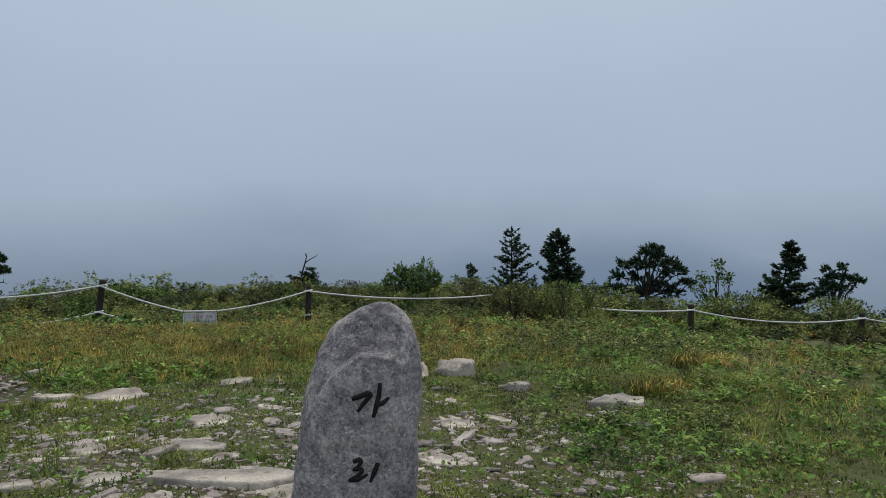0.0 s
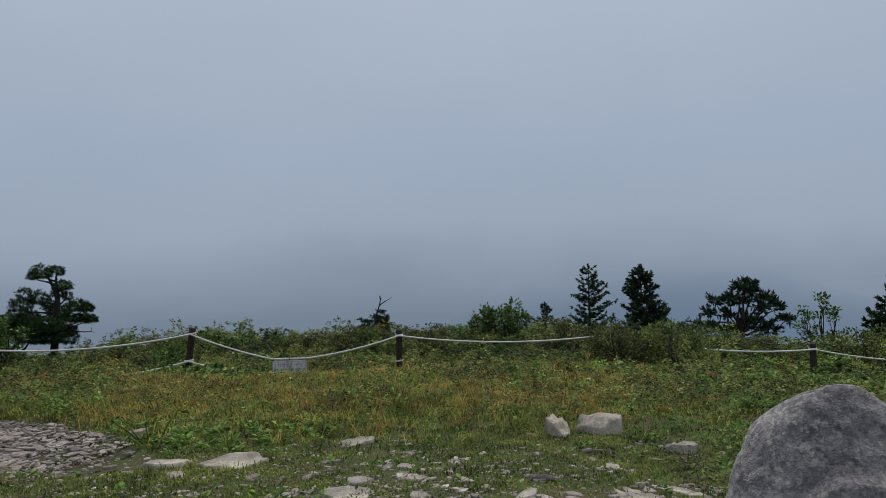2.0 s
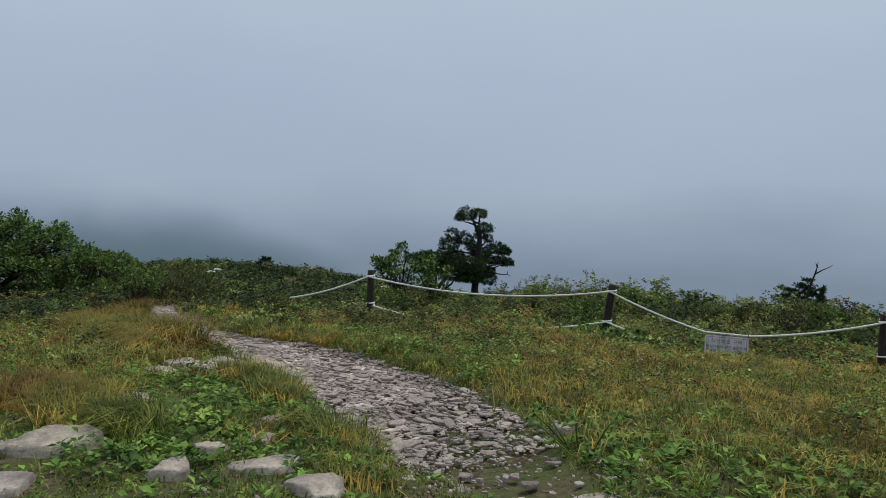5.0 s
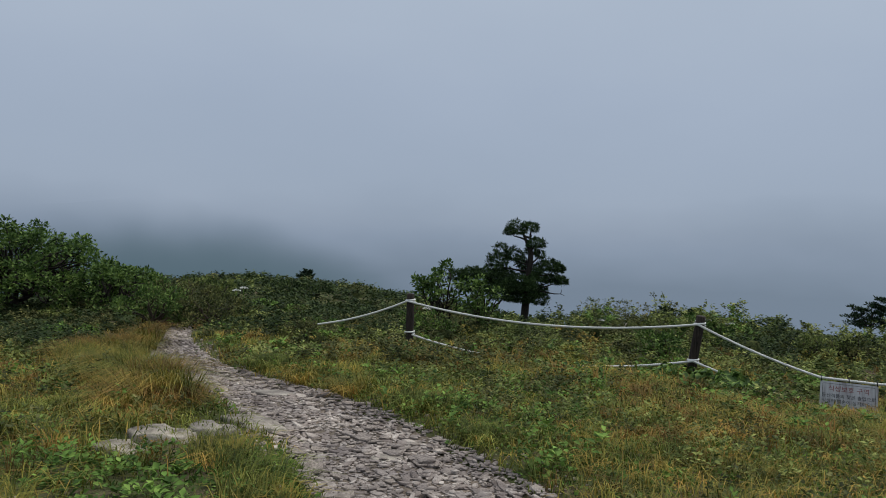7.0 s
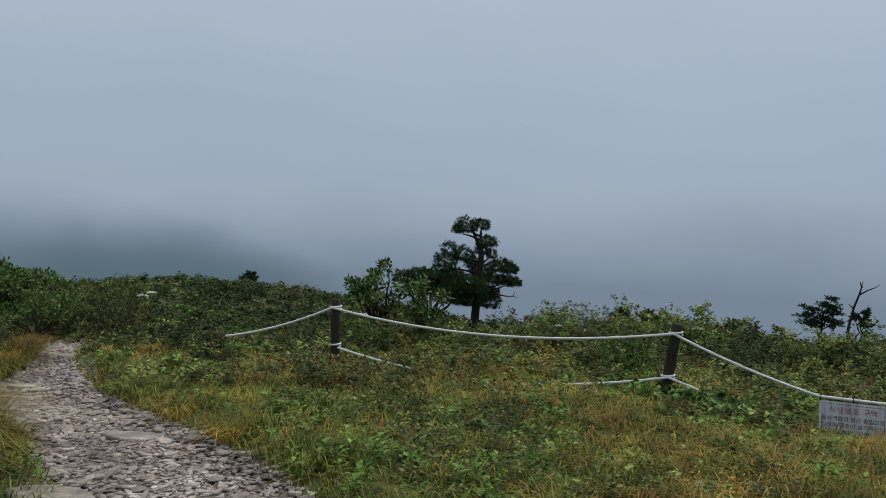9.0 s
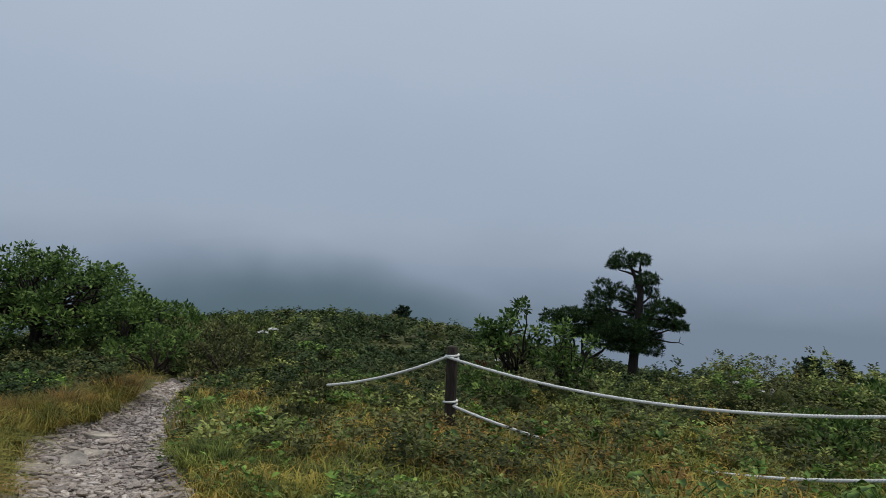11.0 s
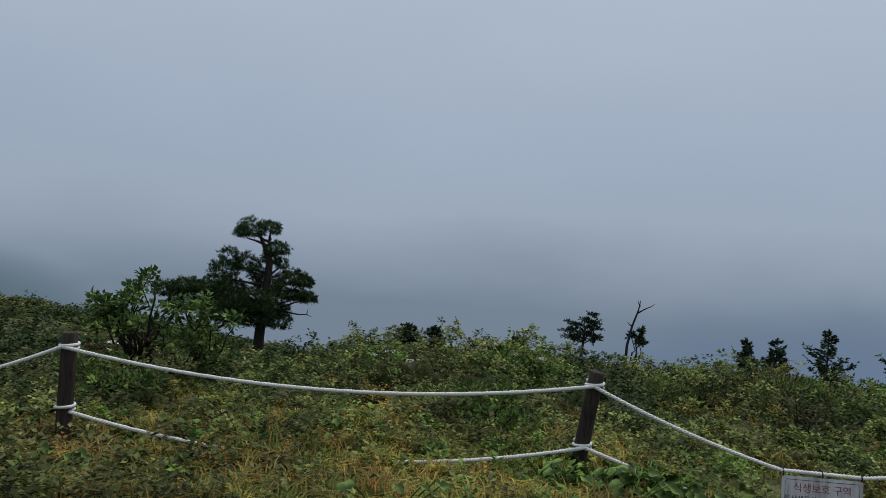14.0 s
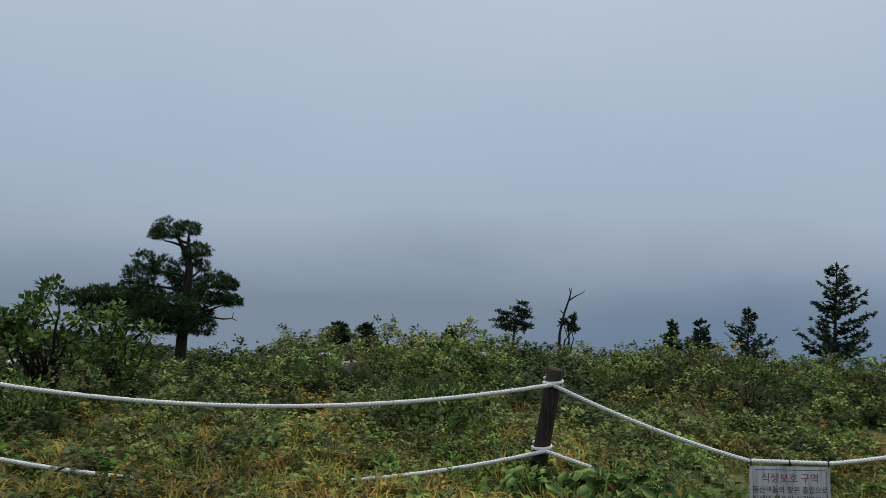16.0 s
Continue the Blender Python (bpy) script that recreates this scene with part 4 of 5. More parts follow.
mounds(5000, 3.5, 13.5, lambda x, y: np.clip(meadow(x, y), 0, 1) * np.clip(patches(x, y, 0.75, 2.1) * 3 - 1.3, 0, 1), L_RUST, "rusty_herbs", "mounds of rust coloured herbs", 0.02, 0.042, 0.09, 0.2, 0.1, 0.22)
mounds(9000, 2.0, 13, lambda x, y: np.clip(meadow(x, y) * 0.6 + right_weeds(x, y) + 1.2 * (x < -4.4) * (x > -8.2) * (y < 7.2), 0, 1) * np.clip(patches(x, y, 0.9, 5.0) * 2.2 - 0.75, 0.05, 1), L_WEED, "leafy_herbs", "mounds of bright broad-leaved herbs", 0.042, 0.08, 0.09, 0.22, 0.08, 0.22, 7)
mounds(7500, 4.5, 13.5, lambda x, y: np.clip(meadow(x, y) + 0.35 * right_weeds(x, y), 0, 1) * np.clip(patches(x, y, 1.0, 3.7) * 3 - 1.5 + 0.5 * (x < -8.5) * (y > 9.4), 0, 1), L_DARK, "dark_herbs", "dark twiggy clumps in the meadow", 0.03, 0.06, 0.12, 0.28, 0.16, 0.34, 12)

mounds(3400, 6.5, 13, lambda x, y: np.exp(-((y - fence_y(x) - 1.0) / 0.9) ** 2) * (x > -13), L_SHRUB, "fence_herbs", "leafy green herbs along the rope fence", 0.03, 0.055, 0.1, 0.22, 0.12, 0.3, 9)

# ---- thicket of shrubs beyond the fence ----


def thicket(kinds, lo, hi, step, sprigs, per, h_lo, h_hi, w_lo, w_hi):
    """Single domed bushes side by side, each of one kind, with dark gaps between them."""
    gx, gy = np.meshgrid(np.arange(-44, 26, step), np.arange(5, 58, step))
    gx = gx + step * 0.5 * (np.arange(gx.shape[0]) % 2)[:, None]
    x, y = gx.ravel() + rng.normal(0, 0.27 * step, gx.size), gy.ravel() + rng.normal(0, 0.27 * step, gx.size)
    r = np.hypot(x + 4, y - 5)
    beyond = np.where(x > -13.5, y - fence_y(x) - 0.15, np.where(path_gap(x, y) > 0.7, 1.0, -1.0))
    beyond = np.where((x < -12.5) & (x > -15.0) & (y < 10.5), -1.0, beyond)
    ok = (beyond > 0) & (r > lo) & (r < hi) & (y > 5 - 0.1 * x * (x > 0)) & (y > 5 + 0.6 * np.maximum(x, 0)) & (rng.uniform(0, 1, x.size) < 0.93)
    x, y, beyond = x[ok], y[ok], beyond[ok]
    m = len(x)
    h = rng.uniform(h_lo, h_hi, m) * (0.52 + 0.68 * patches(x, y, 0.4, 1.7)) * np.clip(0.28 + beyond * 0.16, 0.28, 1) * (1 - 0.22 * np.clip((x + 11) / 2, 0, 1) * np.clip(1 - x / 3, 0, 1)) * (1 + 0.2 * np.clip(x / 2, 0, 1))
    h *= 1 + 0.55 * np.exp(-((x + 12.5) / 3.5) ** 2 - ((y - 23.5) / 4) ** 2) + 0.5 * np.exp(-((x + 3) / 4) ** 2 - ((y - 25.5) / 4) ** 2)
    h = np.minimum(h, 0.82 + 0.5 * (x > 0.5) + 0.5 * (x < -14) + 0.5 * np.exp(-((x + 11.8) / 3.6) ** 2 - ((y - 23) / 3.5) ** 2) + 0.3 * np.exp(-((x + 2.5) / 3.5) ** 2 - ((y - 25) / 4) ** 2))
    # low growth before the big pine
    s = np.clip(((x + 11.8) * -4.1 + (y - 17.1) * 6.4) / 57.8, 0, 1)
    h *= np.where(np.hypot(x + 11.8 + 4.1 * s, y - 17.1 - 6.4 * s) < 1.2, 0.8, 1.0)
    w = rng.uniform(w_lo, w_hi, m)
    odds = np.stack([k[4](x, y) for k in kinds], 1)
    cut = np.cumsum(odds / odds.sum(1, keepdims=True), 1)
    pick = (rng.uniform(0, 1, m)[:, None] > cut).sum(1)
    # a dark dome inside each bush: shade among its twigs, put into the colour
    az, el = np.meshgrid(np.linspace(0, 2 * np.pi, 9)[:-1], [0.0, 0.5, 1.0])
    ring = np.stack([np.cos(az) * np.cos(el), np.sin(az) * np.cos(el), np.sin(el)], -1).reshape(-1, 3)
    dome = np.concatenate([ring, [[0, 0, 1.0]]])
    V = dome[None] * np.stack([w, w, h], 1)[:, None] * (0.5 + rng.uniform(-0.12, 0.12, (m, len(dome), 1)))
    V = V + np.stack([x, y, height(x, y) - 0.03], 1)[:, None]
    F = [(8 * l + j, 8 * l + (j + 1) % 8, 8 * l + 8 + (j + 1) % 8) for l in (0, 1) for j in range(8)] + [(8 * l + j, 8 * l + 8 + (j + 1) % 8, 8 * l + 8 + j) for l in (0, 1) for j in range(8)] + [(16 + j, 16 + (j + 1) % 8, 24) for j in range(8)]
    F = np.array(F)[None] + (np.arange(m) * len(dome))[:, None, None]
    stuff("inner_twigs", (V.reshape(-1, 3), F.reshape(-1, 3)), M_CORE_SHADE, "dark domes inside dense shrubs, standing in for their inner shade", "shrubs")
    for i, (mat, name, label, leaf, _) in enumerate(kinds):
        s = pick == i
        # a few leafy heads to each bush, several sprigs to each head
        heads, each = max(4, sprigs // 4), 4
        X, Y, H, Wd = (np.repeat(q[s], heads) for q in (x, y, h, w))
        d = unit(rng.normal(0, 1, (len(X), 3)))
        d[:, 2] = np.abs(d[:, 2])
        k = rng.uniform(0.72, 1.0, len(X))
        head = np.stack([X + d[:, 0] * Wd * k, Y + d[:, 1] * Wd * k, height(X, Y) + 0.02 + d[:, 2] ** 0.75 * H * k], 1)
        head, d, X, Y, Wd = (np.repeat(q, each, 0) for q in (head, d, X, Y, Wd))
        puff = unit(rng.normal(0, 1, (len(X), 3)) + [0, 0, 0.5])
        tip = head + puff * (Wd * 0.24)[:, None] * [1, 1, 0.7]
        d = unit(d + puff)
        rosettes(name, tip, d, per, leaf * 0.66, leaf * 1.12, mat, label, "shrubs", np.clip(np.hypot(X + 4, Y - 5) / 13, 0.7, 2.4))


thicket([(L_SHRUB, "shrub_thicket", "thicket of rounded yellowish green shrubs", 0.06, lambda x, y: (0.75 + 0.6 * patches(x, y, 0.5, 0.2)) * (1 - 0.65 * np.clip((-x - 11) / 3, 0, 1))),
         (L_DARK, "dark_shrubs", "dark grey-green twiggy shrubs", 0.048, lambda x, y: np.clip(patches(x, y, 0.35, 3.3) * 2.2 - 0.7, 0.06, 0.8) + 0.4 * np.clip((-x - 10) / 2, 0, 2)),
         (L_AZALEA, "deep_green_shrubs", "deep green leafy shrubs", 0.066, lambda x, y: np.clip(patches(x, y, 0.5, 1.3) * 1.6 - 0.5, 0.1, 1) + 0.9 * np.clip((-x - 11) / 2, 0, 2)),
         (L_WEED, "bright_shrubs", "bright green leafy shrubs", 0.062, lambda x, y: np.clip(patches(x, y, 0.6, 5.3) * 2.2 - 1.0, 0.05, 0.6)),
         (L_STRAW, "turning_shrubs", "low shrubs turning yellow", 0.045, lambda x, y: np.clip(patches(x, y, 0.8, 7.3) * 2 - 1.0, 0.04, 0.4) * (x > -11) + 0.15 * np.clip(2.2 - y + fence_y(x), 0, 1) * (x > -12))],
        8, 20, 0.7, 56, 8, 0.4, 1.0, 0.36, 0.64)
thicket([(L_SHRUB, "green_thicket", "dense thicket of green shrubs on the slope", 0.065, lambda x, y: (0.25 + 0.3 * patches(x, y, 0.5, 0.2)) * (1 - 0.6 * np.clip((-x - 11) / 3, 0, 1))),
         (L_DARK, "dark_thicket", "dark thicket on the slope", 0.06, lambda x, y: 0.8 * patches(x, y, 0.35, 3.3)),
         (L_AZALEA, "leafy_thicket", "deep green thicket on the slope", 0.07, lambda x, y: 0.7 * patches(x, y, 0.5, 1.3) + 0.5 * np.clip((-x - 11) / 2, 0, 2))],
        20, 38, 1.08, 24, 6, 0.5, 1.05, 0.5, 0.85)
thicket([(L_AZALEA, "far_thicket", "dark shrubs on the far slope", 0.065, lambda x, y: 0.5 + 0 * x), (L_SHRUB, "far_green_thicket", "green shrubs on the far slope", 0.065, lambda x, y: 0.22 + 0 * x)],
        38, 57, 1.6, 18, 6, 0.9, 1.7, 0.9, 1.4)

# ---- trees ----


def put(name, x, y, label, category, group="", drop=0.05):
    return thing(name, x, y, float(height(x, y)) - drop, label, category, group)


def shrub(x, y, w, h, mat, leaf, n, label, clumps=22, name="shrub", lean=(0, 0)):
    """A bush: forked stems and leaf clumps."""
    ob = put(name, x, y, label, "shrub")
    stems, P, O = [], [], []
    for i in range(clumps):
        a, r = rng.uniform(0, 2 * np.pi), math.sqrt(rng.uniform(0.02, 1)) * w * 0.8
        tip = np.array([r * math.cos(a) + lean[0], r * math.sin(a) + lean[1], h * (1 - 0.45 * (r / w) ** 2) * (rng.uniform(0.72, 1.0) if i % 2 else rng.uniform(0.18, 0.6))])
        stems.append(tube(bent((rng.normal(0, 0.04), rng.normal(0, 0.04), 0), tip, 6, 0.12), np.linspace(0.02 + 0.01 * h, 0.006, 6), 5))
        m = n // clumps
        d = unit(rng.normal(0, 1, (m, 3)))
        cr = np.array([w * 0.30, w * 0.30, h * 0.17])
        P.append(tip - [0, 0, h * 0.10] + d * cr * rng.uniform(0.45, 1.0, (m, 1)))
        O.append(d)
    P, O = np.concatenate(P), np.concatenate(O)
    P[:, 2] = np.maximum(P[:, 2], 0.03)
    tagged(child("twig_work", mesh_of("twig_work", *join(*stems), M_TWIG), ob), kind="stuff")
    L = leaf * rng.uniform(0.7, 1.25, len(P))
    tagged(child("foliage", mesh_of("foliage", *random_leaves(P, L, L * rng.uniform(0.45, 0.65, len(P)), O + [0, 0, 0.3], 0.2, 0.9), mat), ob), kind="stuff")
    return ob


def broadleaf_tree(x, y, rx, ry, h, low, n_tip, per, leaf, mat, label, trunk=0.07, cluster=0.28, name="tree", deep=0.72):
    """A low crooked tree: stems that fork towards many tufts of leaves."""
    ob = put(name, x, y, label, "tree")
    wood, P, O = [], [], []
    forks = [np.array([rng.normal(0, rx * 0.25), rng.normal(0, ry * 0.25), h * rng.uniform(0.22, 0.4)]) for _ in range(5)]
    for fk in forks:
        wood.append(tube(bent((rng.normal(0, 0.08), rng.normal(0, 0.08), -0.1), fk, 6, 0.15), np.linspace(trunk, trunk * 0.6, 6), 8))
    for i in range(n_tip):
        a, r = rng.uniform(0, 2 * np.pi), math.sqrt(rng.uniform(0, 1))
        top = low + (h - low) * math.sqrt(max(0.03, 1 - r * r))
        tip = np.array([rx * r * math.cos(a), ry * r * math.sin(a), top * (1 - deep * rng.uniform(0, 1) ** 1.7) * (1 + rng.normal(0, 0.05))])
        fk = min(forks, key=lambda q: np.linalg.norm(q[:2] - tip[:2]) + rng.uniform(0, 0.3))
        wood.append(tube(bent(fk, tip, 6, 0.13, -0.05), np.linspace(trunk * 0.42, 0.008, 6), 5))
        d = unit(rng.normal(0, 1, (per, 3)))
        P.append(tip + d * cluster * rng.uniform(0.15, 1.0, (per, 1)) * [1, 1, 0.75])
        O.append(d)
    P, O = np.concatenate(P), np.concatenate(O)
    child("trunk", mesh_of("trunk", *join(*wood), M_BARK), ob)
    L = leaf * rng.uniform(0.7, 1.25, len(P))
    child("crown", mesh_of("crown", *random_leaves(P, L, L * rng.uniform(0.5, 0.7, len(P)), O + [0, 0, 0.1], 0.05, 0.9), mat), ob)
    return ob


def needle_pads(pads, per, length, width):
    """Pads of needle tufts: rows of middle x, y, z and radii."""
    out = []
    for cx, cy, cz, rx, ry, rz in pads:
        m = int(per * (rx * ry) / 0.12) + 20
        d = unit(rng.normal(0, 1, (m, 3))) * rng.uniform(0.35, 1.0, (m, 1)) ** 0.6
        d[:, 2] = np.where(d[:, 2] < -0.35, -0.35 + 0.2 * d[:, 2], d[:, 2])
        lump = 1 + 0.16 * np.sin(9 * d[:, 0:1] + cx * 7) * np.sin(8 * d[:, 1:2] + cz * 5)
        c = np.array([cx, cy, cz]) + d * [rx, ry, rz] * lump
        k = 9
        C = np.repeat(c, k, 0)
        A = unit(rng.normal(0, 1, (len(C), 3)) * 0.75 + np.repeat(unit(d * [1, 1, 0.4]), k, 0) * 0.6 + [0, 0, 0.55])
        out.append(leaf_mesh(C, A, rng.normal(0, 1, (len(C), 3)), length * rng.uniform(0.7, 1.2, len(C)), width))
    return join(*out)


def main_pine():
    x0, y0 = -15.9, 23.5
    ob = put("pine_tree", x0, y0, "old spreading pine with flat dark green needle pads", "tree")
    rt, bk = np.array([0.83, 0.558, 0]), np.array([-0.558, 0.83, 0])
    z0 = -1.25 - ob.location.z

    def at(u, z, v=0.0):
        return rt * u + bk * v + np.array([0, 0, z + z0])

    trunk = [at(-0.02, -z0 - 0.2), at(-0.03, 0), at(0.0, 0.6), at(0.05, 1.2), at(0.08, 1.8), at(0.1, 2.3), at(-0.03, 2.6), at(-0.2, 2.95)]
    child("trunk", mesh_of("trunk", *tube(trunk, [0.16, 0.135, 0.125, 0.115, 0.10, 0.085, 0.06, 0.03], 10), M_BARK), ob)
    drop = 0.2
    pads = [(-0.36, 3.24, 0.0, 0.40, 0.24), (0.06, 3.30, 0.1, 0.30, 0.16), (-0.6, 3.15, 0.0, 0.22, 0.12), (0.24, 2.80, -0.1, 0.36, 0.16), (0.40, 2.42, 0.1, 0.17, 0.14), (0.12, 2.55, 0.2, 0.25, 0.14),
            (-0.98, 2.18, -0.1, 0.40, 0.25), (-0.85, 2.5, 0.1, 0.30, 0.24), (-0.45, 2.38, 0.0, 0.36, 0.22), (-0.15, 2.15, 0.2, 0.30, 0.18), (0.72, 2.08, 0.0, 0.44, 0.19), (0.95, 2.02, -0.1, 0.30, 0.14),
            (0.80, 1.66, 0.1, 0.48, 0.14), (1.12, 1.62, 0.0, 0.22, 0.12), (0.3, 1.75, -0.2, 0.28, 0.18), (-0.2, 1.50, -0.45, 0.62, 0.25), (-0.55, 1.35, -0.2, 0.42, 0.26), (0.2, 1.25, 0.2, 0.55, 0.24),
            (-0.15, 1.05, -0.2, 0.60, 0.18), (0.45, 1.0, 0.1, 0.32, 0.22), (-0.75, 1.75, 0.3, 0.45, 0.2), (-0.9, 1.1, 0.3, 0.45, 0.25), (0.1, 1.85, 0.35, 0.4, 0.25)]
    pads = [(u, z - drop, v, ru, rz) for u, z, v, ru, rz in pads]
    limbs = []
    for u, z, v, ru, rz in pads:
        root = at(0.06, max(0.85, z - 0.28))
        limbs.append(tube(bent(root, at(u * 0.9, z - rz * 0.4, v), 6, 0.07, 0.05), np.linspace(0.045, 0.012, 6), 6))
    limbs.append(tube(np.array([at(0.1, 1.1), at(0.5, 1.08), at(0.9, 1.02), at(1.1, 1.03), at(1.22, 0.98)]), [0.03, 0.025, 0.018, 0.012, 0.006], 5))
    limbs.append(tube(np.array([at(1.1, 1.03), at(1.13, 1.18)]), [0.012, 0.005], 5))
    for limb in limbs:
        child("limb", mesh_of("limb", *limb, M_BARK), ob)
    world_pads = [(*at(u, z, v), ru, ru * 0.8, rz * 1.25) for u, z, v, ru, rz in pads]
    child("crown", mesh_of("crown", *needle_pads(world_pads, 165, 0.10, 0.018), L_PINE), ob)
    # the low companion beside it
    lp = put("pine_tree", -18.5, 24.6, "low spreading dark pine beside a taller one", "tree")
    z1 = -1.25 - lp.location.z
    side = [(0.55, 1.30, 0.5), (0.1, 1.42, 0.55), (-0.4, 1.40, 0.5), (-0.85, 1.30, 0.42), (0.9, 1.0, 0.55), (0.3, 0.95, 0.6), (-0.4, 0.95, 0.5)]
    lpads = [(*(rt * u + np.array([0, 0, z + z1])), r, r, 0.26) for u, z, r in side]
    child("trunk", mesh_of("trunk", *join(*[tube(bent((0, 0, -0.1), np.array(q[:3]) - [0, 0, 0.1], 6, 0.08), np.linspace(0.07, 0.015, 6), 6) for q in lpads]), M_BARK), lp)
    child("crown", mesh_of("crown", *needle_pads(lpads, 150, 0.10, 0.018), L_PINE), lp)


main_pine()


def fir(x, y, top, width, label, lean=(0.0, 0.0), flag=0.0, bare_low=0.25, dense=1.0, seed=1, droop=0.05, group="firs on the slope"):
    """A wind-worn fir: whorls of boughs with sprays of needles. flag: how much longer the boughs are towards +x."""
    r = np.random.default_rng(seed)
    ob = put("fir_tree", x, y, label, "tree", group)
    h = top - ob.location.z
    tops = np.array([lean[0], lean[1], h])
    tr = np.array([tops * [k ** 1.3, k ** 1.3, k] for k in np.linspace(0, 1, 8)])
    child("trunk", mesh_of("trunk", *tube(tr, np.linspace(0.035 * h * 0.6, 0.012, 8), 7), M_BARK), ob)
    wood, P, A, Ls = [], [], [], []
    zz = bare_low
    while zz < 0.97:
        prof = (1 - zz) ** 0.75
        for _ in range(int(r.integers(2, 6))):
            a = r.uniform(0, 2 * np.pi)
            ln = 1.75 * width * prof * r.uniform(0.4, 1.1) * (1 + flag * math.cos(a)) + 0.12
            base = tops * [zz ** 1.3, zz ** 1.3, zz]
            up = r.uniform(0.05, 0.35) + 0.5 * zz
            n = 6
            t = np.linspace(0, 1, n)[:, None]
            line = base + np.array([math.cos(a), math.sin(a), 0]) * ln * t + np.array([0, 0, 1.0]) * ln * (up * t ** 1.6 - droop * t)
            wood.append(tube(line, np.linspace(0.018, 0.006, n), 4))
            k = int((8 + 24 * ln) * dense)
            u = r.uniform(0.2, 1, k)
            pt = base + np.array([math.cos(a), math.sin(a), 0]) * (ln * u)[:, None] + np.array([0, 0, 1.0]) * (ln * (up * u ** 1.6 - droop * u))[:, None]
            side = np.array([-math.sin(a), math.cos(a), 0]) * r.choice([-1, 1], k)[:, None]
            P.append(pt)
            A.append(side * 0.8 + np.array([math.cos(a), math.sin(a), 0.25]) * 0.8 + r.normal(0, 0.3, (k, 3)))
            Ls.append(r.uniform(0.18, 0.36, k) * (0.6 + 0.5 * prof))
        zz += r.uniform(0.022, 0.04)
    k = 30
    P.append(np.repeat(tops[None], k, 0) - np.array([0, 0, 1.0]) * r.uniform(0, 0.3, (k, 1)))
    A.append(r.normal(0, 0.5, (k, 3)) + [0, 0, 1.0])
    Ls.append(r.uniform(0.1, 0.2, k))
    P, A, Ls = np.concatenate(P), np.concatenate(A), np.concatenate(Ls)
    tagged(child("bough_work", mesh_of("bough_work", *join(*wood), M_BARK), ob), kind="stuff")
    # each spray is three narrow slips
    P3, A3, L3 = np.repeat(P, 3, 0), np.repeat(A, 3, 0) + r.normal(0, 0.35, (3 * len(P), 3)), np.repeat(Ls, 3)
    child("crown", mesh_of("crown", *leaf_mesh(P3, A3, r.normal(0, 1, (len(P3), 3)) + [0, 0, 0.6], L3, L3 * 0.3), L_FIR), ob)
    return ob


def pad_tree(x, y, top, pads, label, lean=0.0, mat=None):
    """A wind-shaped conifer of a few needle masses: pads of across, height below the top, depth, radius, thickness."""
    ob = put("pine_tree", x, y, label, "tree", "wind-shaped pines")
    h = top - ob.location.z
    pts = [(u + rng.normal(0, 0.06), v, h + z + rng.normal(0, 0.05), r * rng.uniform(0.7, 1.05), r * 0.9, q * rng.uniform(0.6, 1.0)) for u, z, v, r, q in pads]
    wood = [tube(bent((0, 0, -0.1), (lean * 0.6, 0, h - 1.2), 7, 0.04), np.linspace(0.15, 0.07, 7), 8)]
    for p in pts:
        wood.append(tube(bent((lean * 0.3, 0, h - 2.2), (p[0], p[1], p[2] - 0.1), 6, 0.09), np.linspace(0.06, 0.015, 6), 6))
    child("trunk", mesh_of("trunk", *join(*wood), M_BARK), ob)
    P, A, L = [], [], []
    for cx, cy, cz, r, _, q in pts:
        for _k in range(int(10 + 26 * r)):
            d = unit(rng.normal(0, 1, 3) * [1, 1, 0.45] + [0.25, 0, 0.12])
            ln = r * rng.uniform(0.45, 1.25)
            k = int(6 + 14 * ln)
            u = rng.uniform(0.1, 1, (k, 1))
            P.append(np.array([cx, cy, cz]) + rng.normal(0, 0.12, 3) * r + d * [1, 1, min(1.0, 1.6 * q / r)] * ln * u)
            A.append(d + rng.normal(0, 0.55, (k, 3)) + [0, 0, 0.35])
            L.append(rng.uniform(0.12, 0.26, k))
    P, A, L = np.repeat(np.concatenate(P), 2, 0), np.concatenate(A), np.repeat(np.concatenate(L), 2)
    A = np.repeat(A, 2, 0) + rng.normal(0, 0.4, (len(P), 3))
    child("crown", mesh_of("crown", *leaf_mesh(P, A, rng.normal(0, 1, (len(P), 3)) + [0, 0, 0.5], L, L * 0.28), mat or L_FIR), ob)


